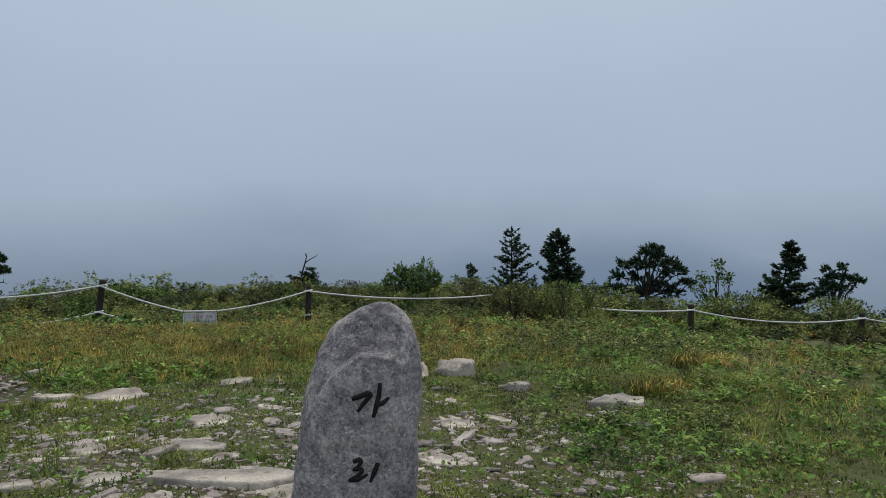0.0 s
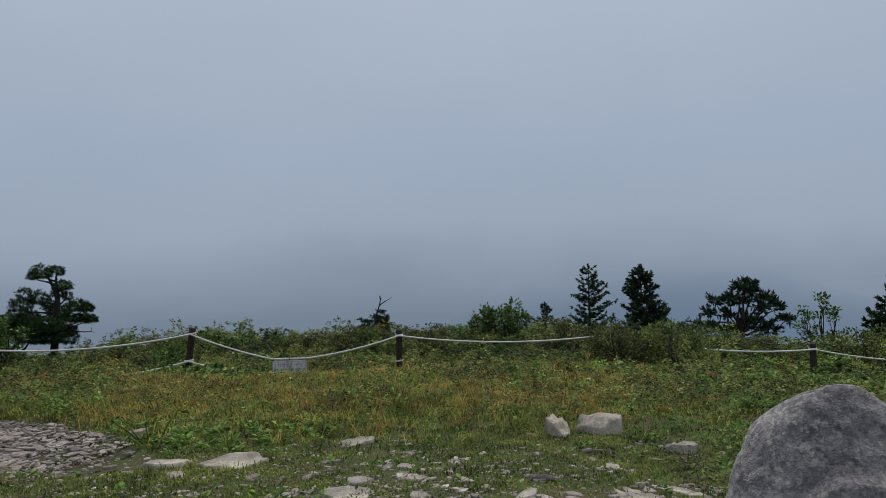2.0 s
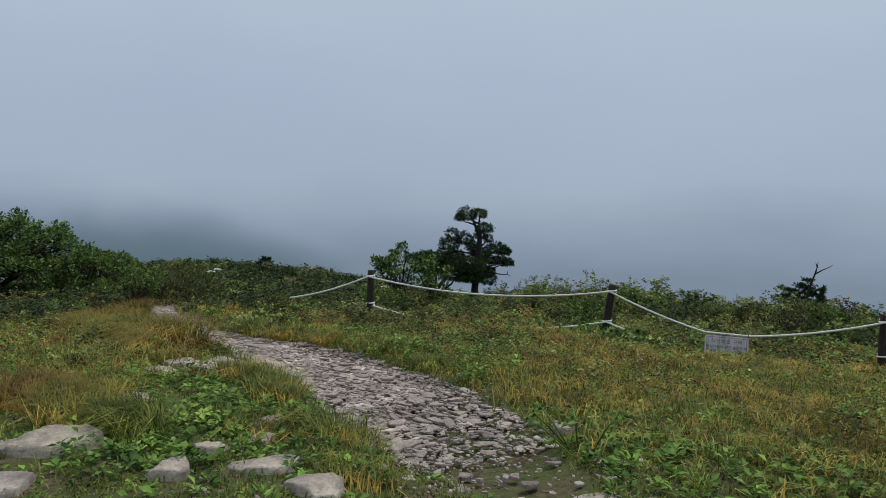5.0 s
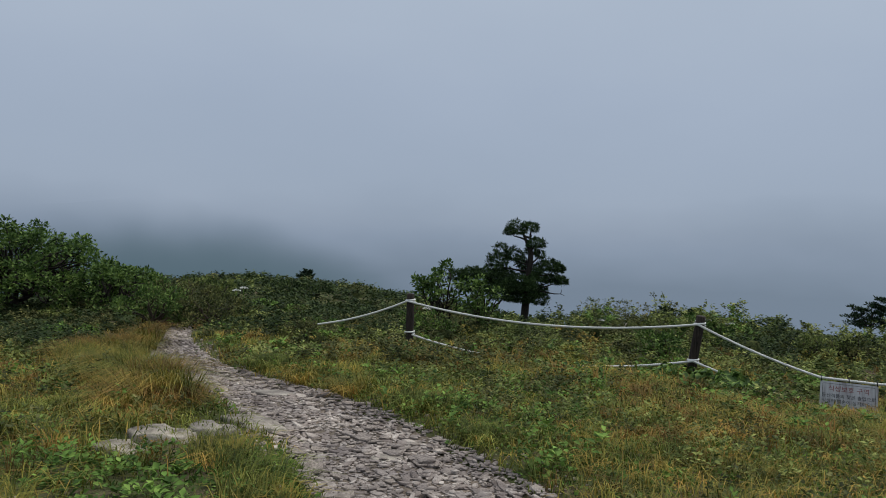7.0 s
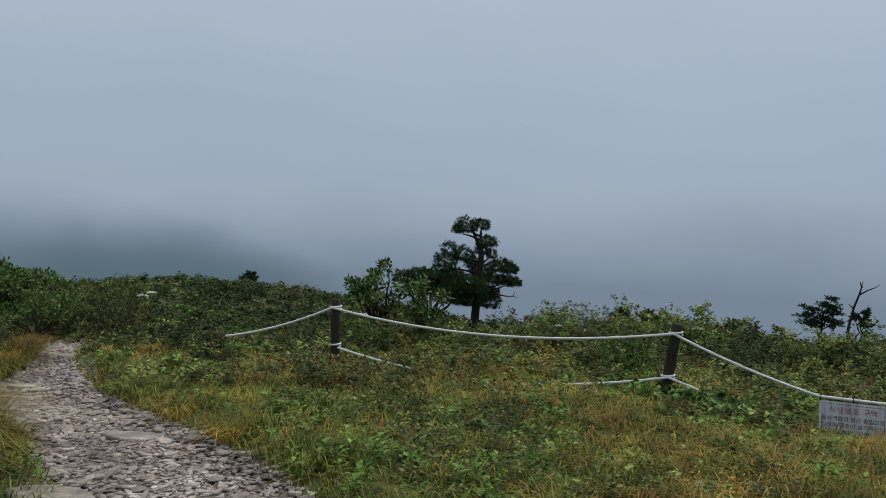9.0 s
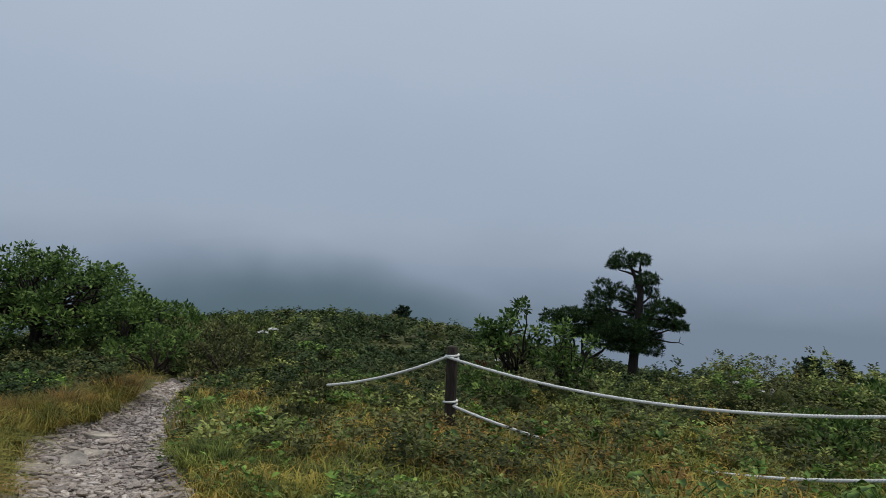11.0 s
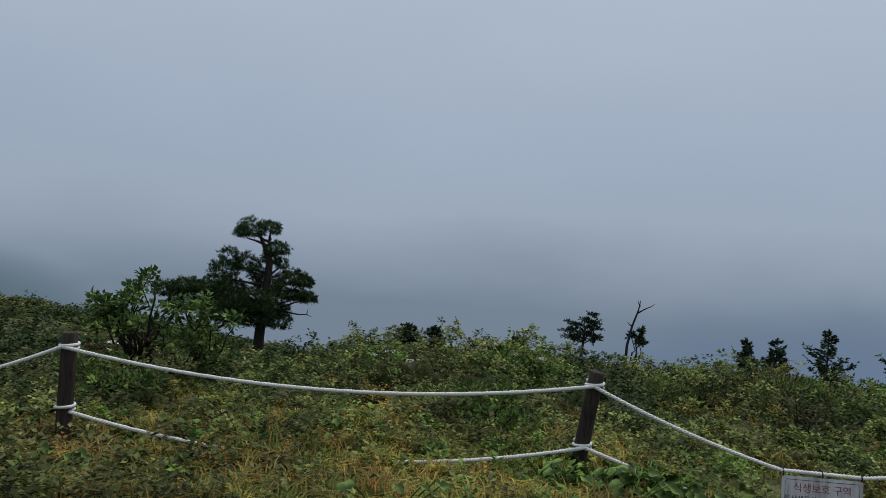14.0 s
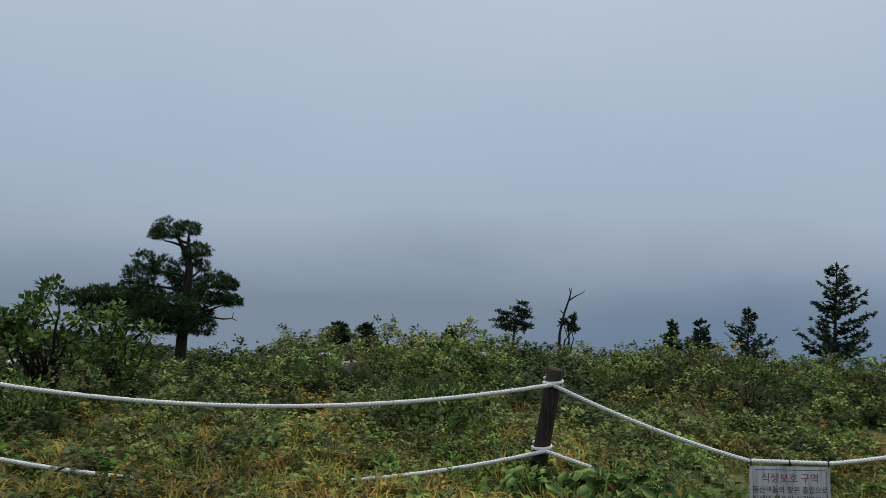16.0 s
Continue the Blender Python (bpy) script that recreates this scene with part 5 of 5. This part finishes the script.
fir(3.96, 43.5, 1.78, 1.45, "dark wind-worn fir with long boughs on one side", flag=0.25, bare_low=0.35, dense=0.75, seed=3)
fir(5.43, 34.9, 1.62, 1.05, "dark pointed fir above the shrubs", bare_low=0.3, dense=1.3, seed=4)
pad_tree(8.4, 30.5, 1.0, [(0.35, -0.1, 0, 0.22, 0.16), (0.75, -0.18, 0.1, 0.26, 0.12), (0.1, -0.4, 0, 0.36, 0.24), (0.55, -0.55, 0.1, 0.42, 0.22), (-0.35, -0.75, 0, 0.4, 0.24), (-0.8, -1.0, 0.1, 0.38, 0.2), (-1.15, -1.3, 0, 0.32, 0.16),
                          (0.2, -0.95, 0.1, 0.5, 0.3), (1.0, -0.7, 0, 0.32, 0.2), (1.35, -0.95, 0.1, 0.36, 0.2), (1.65, -1.2, 0, 0.3, 0.18), (1.0, -1.25, 0, 0.5, 0.26), (-0.3, -1.45, 0.2, 0.5, 0.26), (0.5, -1.7, 0.1, 0.6, 0.3),
                          (1.75, -1.65, 0, 0.35, 0.22), (-1.2, -1.9, 0.3, 0.55, 0.3), (-1.8, -2.05, 0.3, 0.5, 0.28), (1.2, -2.0, 0, 0.6, 0.3), (-0.4, -2.1, 0, 0.6, 0.3)],
         "broad ragged dark pine bent by the wind", 0.3)
fir(15.6, 34.0, 1.05, 1.0, "dark fir leaning with the wind", lean=(0.75, 0.0), flag=0.2, bare_low=0.3, dense=1.6, seed=8, droop=0.25)
pad_tree(17.8, 33.0, -0.05, [(-0.45, -0.1, 0, 0.16, 0.12), (0.35, -0.15, 0, 0.28, 0.18), (0.0, -0.45, 0, 0.35, 0.22), (0.6, -0.55, 0, 0.4, 0.15), (1.0, -0.75, 0, 0.35, 0.1), (-0.3, -0.85, 0, 0.6, 0.3), (0.3, -1.1, 0, 0.7, 0.35), (-0.7, -1.3, 0, 0.5, 0.3)],
         "ragged dark pine on the slope")
broadleaf_tree(10.2, 27.2, 0.75, 0.6, 2.55, 1.3, 26, 26, 0.13, L_OAK, "thin light green deciduous tree", 0.05, 0.2)
pad_tree(-12.4, 61.5, -1.45, [(u * 1.28, z * 1.28, 0, r * 1.2, q * 1.3) for u, z, r, q in ((0.55, -0.15, 0.42, 0.14), (0.3, -0.5, 0.7, 0.12), (-0.5, -0.75, 0.6, 0.1), (0.5, -0.85, 0.75, 0.12), (-0.8, -1.15, 0.7, 0.1), (0.2, -1.2, 0.9, 0.14), (-0.5, -1.5, 0.8, 0.14), (0.7, -1.5, 0.65, 0.14))],
         "layered dark pine on the far slope", 0.3)
fir(1.7, 50.4, -0.7, 1.5, "small thin fir with a bare leader", bare_low=0.4, dense=0.6, seed=12)
fir(-2.36, 49.7, -1.5, 0.45, "small dark fir on the far slope", bare_low=0.4, dense=1.5, seed=13)
fir(-0.81, 50.0, -1.4, 0.7, "small dark fir on the far slope", bare_low=0.4, seed=14)
fir(-48.6, 41.3, -1.75, 0.85, "far dark fir on the ridge", bare_low=0.15, dense=0.8, seed=15)
fir(-18.3, 40.4, -1.75, 0.8, "low dark fir among shrubs", bare_low=0.4, dense=1.3, seed=16)
fir(-17.0, 40.7, -1.75, 0.6, "low dark fir among shrubs", bare_low=0.4, dense=1.3, seed=17)
fir(-13.2, 42.0, -1.9, 0.5, "low dark fir among shrubs", bare_low=0.4, dense=1.3, seed=18)


def dead_tree(x, y, top):
    ob = put("dead_tree", x, y, "bare forked dead tree", "tree")
    h = top - ob.location.z
    child("trunk", mesh_of("trunk", *tube([(-0.5, 0, 0), (-0.45, 0, h - 1.9), (-0.3, 0, h - 1.1), (-0.1, 0, h - 0.45), (-0.02, 0, h)], [0.07, 0.055, 0.045, 0.035, 0.01], 7), M_DEADWOOD), ob)
    for line in ([(-0.13, 0, h - 0.55), (0.15, 0.05, h - 0.35), (0.4, 0.05, h - 0.22), (0.55, 0.05, h - 0.1)], [(-0.03, 0, h - 0.25), (-0.1, 0, h - 0.12), (-0.12, 0, h - 0.02)], [(-0.3, 0, h - 1.1), (-0.5, 0.1, h - 0.95)]):
        child("limb", mesh_of("limb", *tube(line, np.linspace(0.035, 0.01, len(line)), 6), M_DEADWOOD), ob)


dead_tree(-7.5, 38.6, 0.42)
pad_tree(-7.62, 39.6, -0.85, [(0.05, -0.1, 0, 0.12, 0.12), (-0.2, -0.35, 0, 0.2, 0.1), (0.15, -0.4, 0, 0.16, 0.14), (0.0, -0.6, 0, 0.24, 0.18)], "small dark pine stub beside a dead tree")

broadleaf_tree(-23.6, 11.4, 2.7, 2.2, 2.3, 0.8, 200, 74, 0.105, L_OAK, "wide low oak with crooked dark stems", 0.10, 0.25, "oak_tree")
broadleaf_tree(-20.6, 12.6, 1.2, 1.1, 1.25, 0.6, 50, 70, 0.095, L_OAK, "low bushy oak beside the path", 0.06, 0.24, "oak_tree")
broadleaf_tree(-13.3, 16.1, 0.6, 0.55, 1.66, 1.05, 24, 48, 0.095, L_OAK, "young oak with a thin crooked stem", 0.05, 0.17, "oak_tree", 0.5)
broadleaf_tree(-12.6, 16.6, 0.6, 0.5, 1.3, 0.6, 16, 60, 0.09, L_OAK, "low young oak among shrubs", 0.04, 0.2, "oak_tree")
for sx, sy, w, h, mt, lf, n, lb in [
    (-17.6, 11.9, 0.9, 0.88, L_OAK, 0.07, 3000, "dark fine-leaved shrub beside the path"),
    (-18.4, 12.9, 1.0, 1.08, L_DARK, 0.07, 3000, "dark fine-leaved shrub beside the path"),
    (-16.6, 12.6, 0.85, 0.8, L_DARK, 0.065, 2600, "dark purplish fine-leaved shrub"),
    (-19.3, 14.1, 0.9, 1.1, L_SHRUB, 0.08, 2400, "green shrub in the thicket"),
    (-22.1, 19.3, 1.2, 0.6, L_AZALEA, 0.09, 2600, "dark green shrub on the slope"),
    (-22.1, 13.8, 1.0, 1.45, L_OAK, 0.11, 2400, "green leafy shrub in the thicket"),
    (-0.75, 20.0, 0.7, 1.45, L_OAK, 0.085, 2600, "tall dark green shrub with twiggy tips"),
    (-1.4, 20.2, 0.5, 1.35, L_OAK, 0.10, 1400, "dark green shrub in the thicket"),
    (-8.6, 19.0, 0.6, 0.7, L_OAK, 0.10, 1600, "dark green shrub behind the fence"),
    (-9.6, 19.2, 0.5, 0.62, L_SHRUB, 0.09, 1200, "green shrub behind the fence"),
    (1.5, 15.5, 0.7, 0.95, L_DARK, 0.06, 2600, "dark shrub bulging over the rope"),
    (2.6, 15.7, 0.85, 1.0, L_SHRUB, 0.065, 2800, "green shrub bulging over the rope"),
    (8.6, 15.2, 0.6, 0.5, L_DARK, 0.06, 2000, "dark round shrub before the fence"),
    (7.9, 19.2, 1.2, 1.2, L_SHRUB, 0.08, 3000, "rounded yellowish green shrub"),
    (10.6, 19.6, 1.2, 1.2, L_SHRUB, 0.08, 3000, "rounded yellowish green shrub"),
    (3.6, 18.0, 1.0, 1.0, L_SHRUB, 0.07, 2600, "rounded green shrub over the rope"),
    (2.2, 16.6, 0.7, 0.9, L_DARK, 0.06, 2400, "dark shrub hiding the rope"),
    (0.6, 18.0, 0.9, 0.9, L_DARK, 0.06, 2400, "low dark grey-green shrub"),
    (-4.6, 19.6, 1.2, 0.8, L_DARK, 0.06, 3200, "dark twiggy shrub behind the sign"),
    (-2.6, 18.8, 1.0, 0.8, L_DARK, 0.06, 2800, "dark twiggy shrub behind the fence"),
    (-10.3, 26.0, 0.8, 0.95, L_SHRUB, 0.09, 2000, "pale green shrub on the skyline"),
    (-14.0, 30.5, 0.9, 1.2, L_DARK, 0.09, 2000, "grey-green shrub on the skyline"),
    (-13.6, 12.6, 0.5, 0.42, L_DARK, 0.05, 1600, "dark low shrub in the grass"),
    (-12.1, 11.6, 0.4, 0.32, L_DARK, 0.05, 1400, "dark low shrub in the grass"),
]:
    shrub(sx, sy, w, h, mt, lf, n, lb)
shrub(-13.5, 15.7, 0.25, 0.75, L_RED, 0.06, 260, "small shrub with reddish withered leaves", 5)


SHRUB_KINDS = ((L_SHRUB, 0.06, "rounded yellowish green shrub behind the fence"), (L_DARK, 0.05, "dark twiggy shrub behind the fence"), (L_OAK, 0.07, "deep green leafy shrub behind the fence"), (L_WEED, 0.06, "bright green leafy shrub behind the fence"))
for i in range(38):
    sx = rng.uniform(-13.5, 13)
    sy = float(fence_y(sx)) + rng.uniform(1.6, 9.0)
    if abs(sx + 15.9 + (sy - 23.5) * 0.55) < 1.2:
        continue
    mt, lf, lb = SHRUB_KINDS[int(rng.choice(4, p=[0.42, 0.28, 0.18, 0.12]))]
    shrub(sx, sy, rng.uniform(0.4, 0.8), rng.uniform(0.5, 0.78), mt, lf, 1300, lb, 16)


def big_leaf_plant(x, y, n, size):
    """A clump of large stalked leaves."""
    ob = put("leafy_plant", x, y, "clump of large heart-shaped green leaves", "plant", "", 0.02)
    for i in range(n):
        a, r = rng.uniform(0, 2 * np.pi), rng.uniform(0.05, 0.34)
        z = rng.uniform(0.08, 0.30)
        L = size * rng.uniform(0.7, 1.2)
        k = 9
        t = np.linspace(0, 1, k)
        wd = 0.42 * L * np.sin(np.pi * np.clip(t * 0.93 + 0.07, 0, 1)) ** 0.7 * (1 - 0.35 * t)
        mid = np.stack([t * L, 0 * t, -0.45 * L * t ** 2 + 0.12 * L * t], 1)
        v = np.concatenate([mid, mid + np.stack([0 * t, wd, 0.22 * wd + 0.015 * np.sin(9 * t)], 1), mid + np.stack([0 * t, -wd, 0.22 * wd + 0.015 * np.cos(8 * t)], 1)])
        f = []
        for j in range(k - 1):
            f += [(j, j + 1, k + j + 1), (j, k + j + 1, k + j), (j, 2 * k + j + 1, j + 1), (j, 2 * k + j, 2 * k + j + 1)]
        lf = child("leaf", mesh_of("leaf", v, np.array(f), L_OAK, True), ob)
        lf.location, lf.rotation_euler = (r * math.cos(a), r * math.sin(a), z), (rng.normal(0, 0.2), rng.normal(0.1, 0.2), a)
        child("stalk", mesh_of("stalk", *tube(bent((0, 0, -0.05), (r * math.cos(a), r * math.sin(a), z), 4, 0.05), 0.006, 4), L_WEED), ob)


for bx, by, n, s in ((-7.0, 13.85, 14, 0.15), (-6.75, 14.1, 20, 0.16), (-6.5, 14.0, 20, 0.17), (-6.25, 14.0, 20, 0.16), (-6.1, 13.8, 14, 0.15), (-6.6, 13.7, 12, 0.13), (-7.3, 14.3, 10, 0.13),
                     (-9.3, 14.2, 10, 0.12), (-3.9, 6.9, 8, 0.10), (-8.0, 12.4, 8, 0.11), (-10.6, 12.0, 9, 0.12), (-3.5, 13.6, 10, 0.12)):
    big_leaf_plant(bx, by, n, s)


def flower_head(x, y, z):
    ob = put("white_flower", x, y, "white umbel flower on a thin stalk", "flower", "white flowers", 0.0)
    h = z - ob.location.z
    child("stalk", mesh_of("stalk", *tube(bent((0, 0, 0), (0, 0, h), 5, 0.03), 0.008, 5), L_WEED), ob)
    m = 60
    a, r = rng.uniform(0, 2 * np.pi, m), np.sqrt(rng.uniform(0, 1, m)) * 0.1
    P = np.stack([r * np.cos(a), r * np.sin(a), h + 0.05 - 3 * r * r], 1)
    tagged(child("blossom", mesh_of("blossom", *random_leaves(P, 0.035, 0.03), M_WHITE_FLOWER), ob), kind="stuff")


for fx, fy, fz in [(a, b, c + 0.2) for a, b, c in ((-11.2, 20.4, -0.62), (-11.5, 20.2, -0.68), (-11.0, 20.1, -0.75), (-8.9, 20.3, -0.4), (-9.1, 20.6, -0.45), (-17.3, 13.85, -0.18), (-17.2, 13.6, -0.22), (-8.4, 20.2, -0.42), (-14.6, 17.2, -0.55))]:
    flower_head(fx, fy, fz)

# ---- drooping tussocks ----


def tussock(x, y, n, length, mat, label):
    ob = put("grass_tussock", x, y, label, "grass", "grass tussocks", 0.02)
    a = rng.uniform(0, 2 * np.pi, n)
    r = np.sqrt(rng.uniform(0, 1, n)) * rng.uniform(0.18, 0.28)
    P = np.stack([1.3 * r * np.cos(a), 0.8 * r * np.sin(a), 0 * r], 1)
    P[:, 2] = height(x + P[:, 0], y + P[:, 1]) - ob.location.z - 0.01
    sweep = rng.uniform(0, 2 * np.pi)
    D = np.array([math.cos(sweep), math.sin(sweep)]) * 0.8 + rng.normal(0, 0.75, (n, 2))
    tagged(child("blade_tuft", mesh_of("blade_tuft", *blade_mesh(P, D, length * rng.uniform(0.6, 1.1, n), rng.uniform(0.004, 0.008, n), rng.uniform(0.4, 2.0, n)), mat), ob), kind="stuff")


for gx_, gy_, n, ln, mt, lb in (
    (-6.55, 4.95, 520, 0.36, L_STRAW, "drooping tussock of straw-yellow grass over a rock"), (-6.1, 5.15, 480, 0.34, L_GRASS, "drooping tussock of green grass over a rock"),
    (-6.9, 5.35, 480, 0.36, L_STRAW, "drooping tussock of straw-yellow grass"), (-7.3, 5.0, 480, 0.36, L_RUST, "drooping tussock of rusty grass"),
    (-6.3, 6.4, 300, 0.24, L_STRAW, "small tussock of yellow grass beside the path"), (-6.75, 6.7, 300, 0.24, L_GRASS, "small tussock of green grass beside the path"),
    (-5.35, 6.15, 260, 0.22, L_GRASS, "small tussock of green grass beside stones"), (-5.6, 5.7, 220, 0.2, L_STRAW, "small tussock of yellow grass beside stones"),
    (-7.2, 6.75, 320, 0.26, L_STRAW, "tussock of yellow grass beside the path"), (-9.0, 7.0, 320, 0.28, L_STRAW, "tussock of yellow grass beside the path"),
    (-13.3, 8.5, 700, 0.5, L_STRAW, "large tussock of orange-yellow grass"), (-13.9, 8.9, 700, 0.5, L_RUST, "large tussock of rusty orange grass"), (-12.7, 8.2, 600, 0.45, L_STRAW, "large tussock of orange-yellow grass"),
    (-14.05, 9.3, 700, 0.5, L_STRAW, "large tussock of golden grass beside the path"), (-14.4, 9.65, 700, 0.5, L_RUST, "large tussock of golden brown grass beside the path"), (-14.1, 8.9, 600, 0.42, L_STRAW, "large tussock of golden grass beside the path"),
    (-11.6, 7.95, 500, 0.4, L_GRASS, "tall tussock of green grass beside the path"), (-11.0, 7.8, 500, 0.38, L_STRAW, "tall tussock of golden grass beside the path"), (-10.4, 7.65, 500, 0.36, L_STRAW, "tall tussock of golden grass beside the path"),
    (-9.7, 7.5, 450, 0.32, L_GRASS, "tussock of green grass beside the path"), (-9.2, 7.2, 450, 0.3, L_RUST, "tussock of rusty grass beside the path"),
    (-5.15, 6.05, 240, 0.16, L_STRAW, "small tuft of yellow grass between stones"), (-4.9, 5.75, 220, 0.15, L_GRASS, "small tuft of green grass between stones"), (-4.5, 5.45, 220, 0.15, L_STRAW, "small tuft of yellow grass between stones"),
    (-9.3, 7.55, 520, 0.52, L_STRAW, "tall tussock of golden grass beside the path"), (-9.8, 7.7, 520, 0.52, L_RUST, "tall tussock of rusty grass beside the path"), (-10.3, 7.85, 520, 0.52, L_STRAW, "tall tussock of golden grass beside the path"), (-10.8, 8.0, 520, 0.52, L_GRASS, "tall tussock of green grass beside the path"), (-11.3, 8.1, 520, 0.52, L_STRAW, "tall tussock of golden grass beside the path"), 
    (-14.9, 10.3, 560, 0.5, L_STRAW, "large tussock of golden grass beside the path"), (-15.35, 10.55, 560, 0.5, L_RUST, "large tussock of golden brown grass beside the path"), (-14.5, 9.9, 500, 0.42, L_STRAW, "large tussock of golden grass beside the path"),
    (-11.6, 8.2, 450, 0.36, L_RUST, "tall tussock of rusty grass beside the path"),
    (-12.1, 8.42, 500, 0.36, L_STRAW, "tall tussock of golden grass beside the path"), (-12.7, 8.7, 500, 0.46, L_STRAW, "tall tussock of golden grass beside the path"),
    (-14.6, 9.2, 600, 0.45, L_STRAW, "large tussock of orange-yellow grass"), (-9.0, 7.4, 400, 0.3, L_RUST, "tussock of rusty grass beside the path"), (-10.2, 7.7, 450, 0.34, L_STRAW, "tussock of yellow grass beside the path"),
    (1.95, 6.55, 360, 0.3, L_STRAW, "tussock of yellow grass behind a rock"), (2.5, 7.0, 360, 0.3, L_GRASS, "tussock of green grass"), (2.9, 8.3, 420, 0.34, L_STRAW, "drooping tussock of yellow grass"),
    (-7.6, 9.1, 360, 0.26, L_GRASS, "overhanging tussock of green grass at the path's edge"), (-8.6, 9.25, 360, 0.26, L_STRAW, "overhanging tussock of yellow grass at the path's edge"), (-6.5, 8.6, 300, 0.22, L_GRASS, "overhanging tussock of green grass at the path's edge"),
    (-9.8, 9.6, 420, 0.3, L_STRAW, "overhanging tussock of yellow grass at the path's edge"), (-10.9, 9.95, 420, 0.3, L_GRASS, "overhanging tussock of green grass at the path's edge"),
):
    tussock(gx_, gy_, n, ln, mt, lb)

# ---- far ridges: glowing backdrop with painted cloud haze ----


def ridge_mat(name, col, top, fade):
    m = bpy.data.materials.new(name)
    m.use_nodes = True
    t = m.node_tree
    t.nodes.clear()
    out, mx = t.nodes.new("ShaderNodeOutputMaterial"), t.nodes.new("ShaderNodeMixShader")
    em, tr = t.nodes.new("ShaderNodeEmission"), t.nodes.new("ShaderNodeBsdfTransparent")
    # even glow in the haze's colour; turns transparent upwards in place of cloud
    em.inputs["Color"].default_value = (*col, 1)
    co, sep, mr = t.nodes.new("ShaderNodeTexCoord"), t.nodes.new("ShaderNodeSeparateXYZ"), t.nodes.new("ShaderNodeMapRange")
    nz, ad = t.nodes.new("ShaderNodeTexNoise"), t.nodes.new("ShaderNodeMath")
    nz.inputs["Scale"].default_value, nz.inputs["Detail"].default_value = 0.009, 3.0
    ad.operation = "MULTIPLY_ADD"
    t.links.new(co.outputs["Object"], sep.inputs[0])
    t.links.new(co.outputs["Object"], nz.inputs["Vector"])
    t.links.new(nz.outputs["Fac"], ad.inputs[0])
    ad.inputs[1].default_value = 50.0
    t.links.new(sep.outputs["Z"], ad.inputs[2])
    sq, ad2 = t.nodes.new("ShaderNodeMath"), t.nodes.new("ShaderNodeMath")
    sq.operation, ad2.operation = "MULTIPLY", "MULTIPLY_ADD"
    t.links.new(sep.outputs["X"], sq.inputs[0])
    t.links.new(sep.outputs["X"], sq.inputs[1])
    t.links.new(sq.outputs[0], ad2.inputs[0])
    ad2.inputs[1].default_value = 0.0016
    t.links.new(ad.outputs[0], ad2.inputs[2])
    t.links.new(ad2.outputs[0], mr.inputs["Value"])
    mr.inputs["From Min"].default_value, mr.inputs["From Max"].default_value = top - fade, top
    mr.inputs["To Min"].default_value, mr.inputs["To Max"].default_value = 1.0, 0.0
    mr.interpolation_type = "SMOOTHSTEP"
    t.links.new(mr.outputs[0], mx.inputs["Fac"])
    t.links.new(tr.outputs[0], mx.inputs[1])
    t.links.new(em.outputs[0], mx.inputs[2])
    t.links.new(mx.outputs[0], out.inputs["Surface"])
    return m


def ridge(name, x, y, peak, long, deep, turn, mat, label):
    n, k = 60, 16
    u, v = np.meshgrid(np.linspace(-1, 1, n), np.linspace(-1, 1, k))
    z = peak * np.exp(-(u * 1.1) ** 2) * np.exp(-(v * 1.4) ** 2)
    z = z + (3 * np.sin(u * 9) + 1.5 * np.sin(u * 23 + 1)) * np.exp(-(v * 2) ** 2)
    verts = np.stack([u * long, v * deep, z - peak + 16], -1)
    q = (np.arange(k - 1)[:, None] * n + np.arange(n - 1)[None]).ravel()
    ob = new(name, mesh_of(name, verts, np.concatenate([np.stack([q, q + 1, q + n + 1], 1), np.stack([q, q + n + 1, q + n], 1)]), mat, True))
    ob.location, ob.rotation_euler = (x, y, 0), (0, 0, radians(turn))
    ob.visible_shadow = False
    return tagged(ob, label, "mountain", kind="structure")


ridge("backdrop", -353, 188, 108, 330, 70, 62, ridge_mat("glowing_hazed_ridge", (0.105, 0.16, 0.2), 37, 46), "far mountain ridge as a glowing backdrop, cloud haze put into its colour")
ridge("backdrop", 92, 440, 96, 190, 60, -8, ridge_mat("glowing_hazed_slope", (0.15, 0.215, 0.315), 34, 60), "far mountain slope as a glowing backdrop, blue haze put into its colour")

# ---- single stones of the path ----
STONES = [mesh_of("stone", *slab(6, 1.0, 500 + k, 0.45), M_SLATE) for k in range(12)]
spots = on_path(270, 3.6, 10.4, 0.92)
for i, (sx, sy) in enumerate(spots):
    s = float(np.clip(rng.lognormal(math.log(0.068), 0.5), 0.045, 0.22))
    st = child("stone", STONES[i % 12], path)
    st.location = (sx, sy, float(height(sx, sy)) + 0.02)
    st.rotation_euler = (rng.normal(0, 0.10), rng.normal(0, 0.10), rng.uniform(0, 6.28))
    st.scale = (s, s * rng.uniform(0.55, 0.9), s * 0.15)
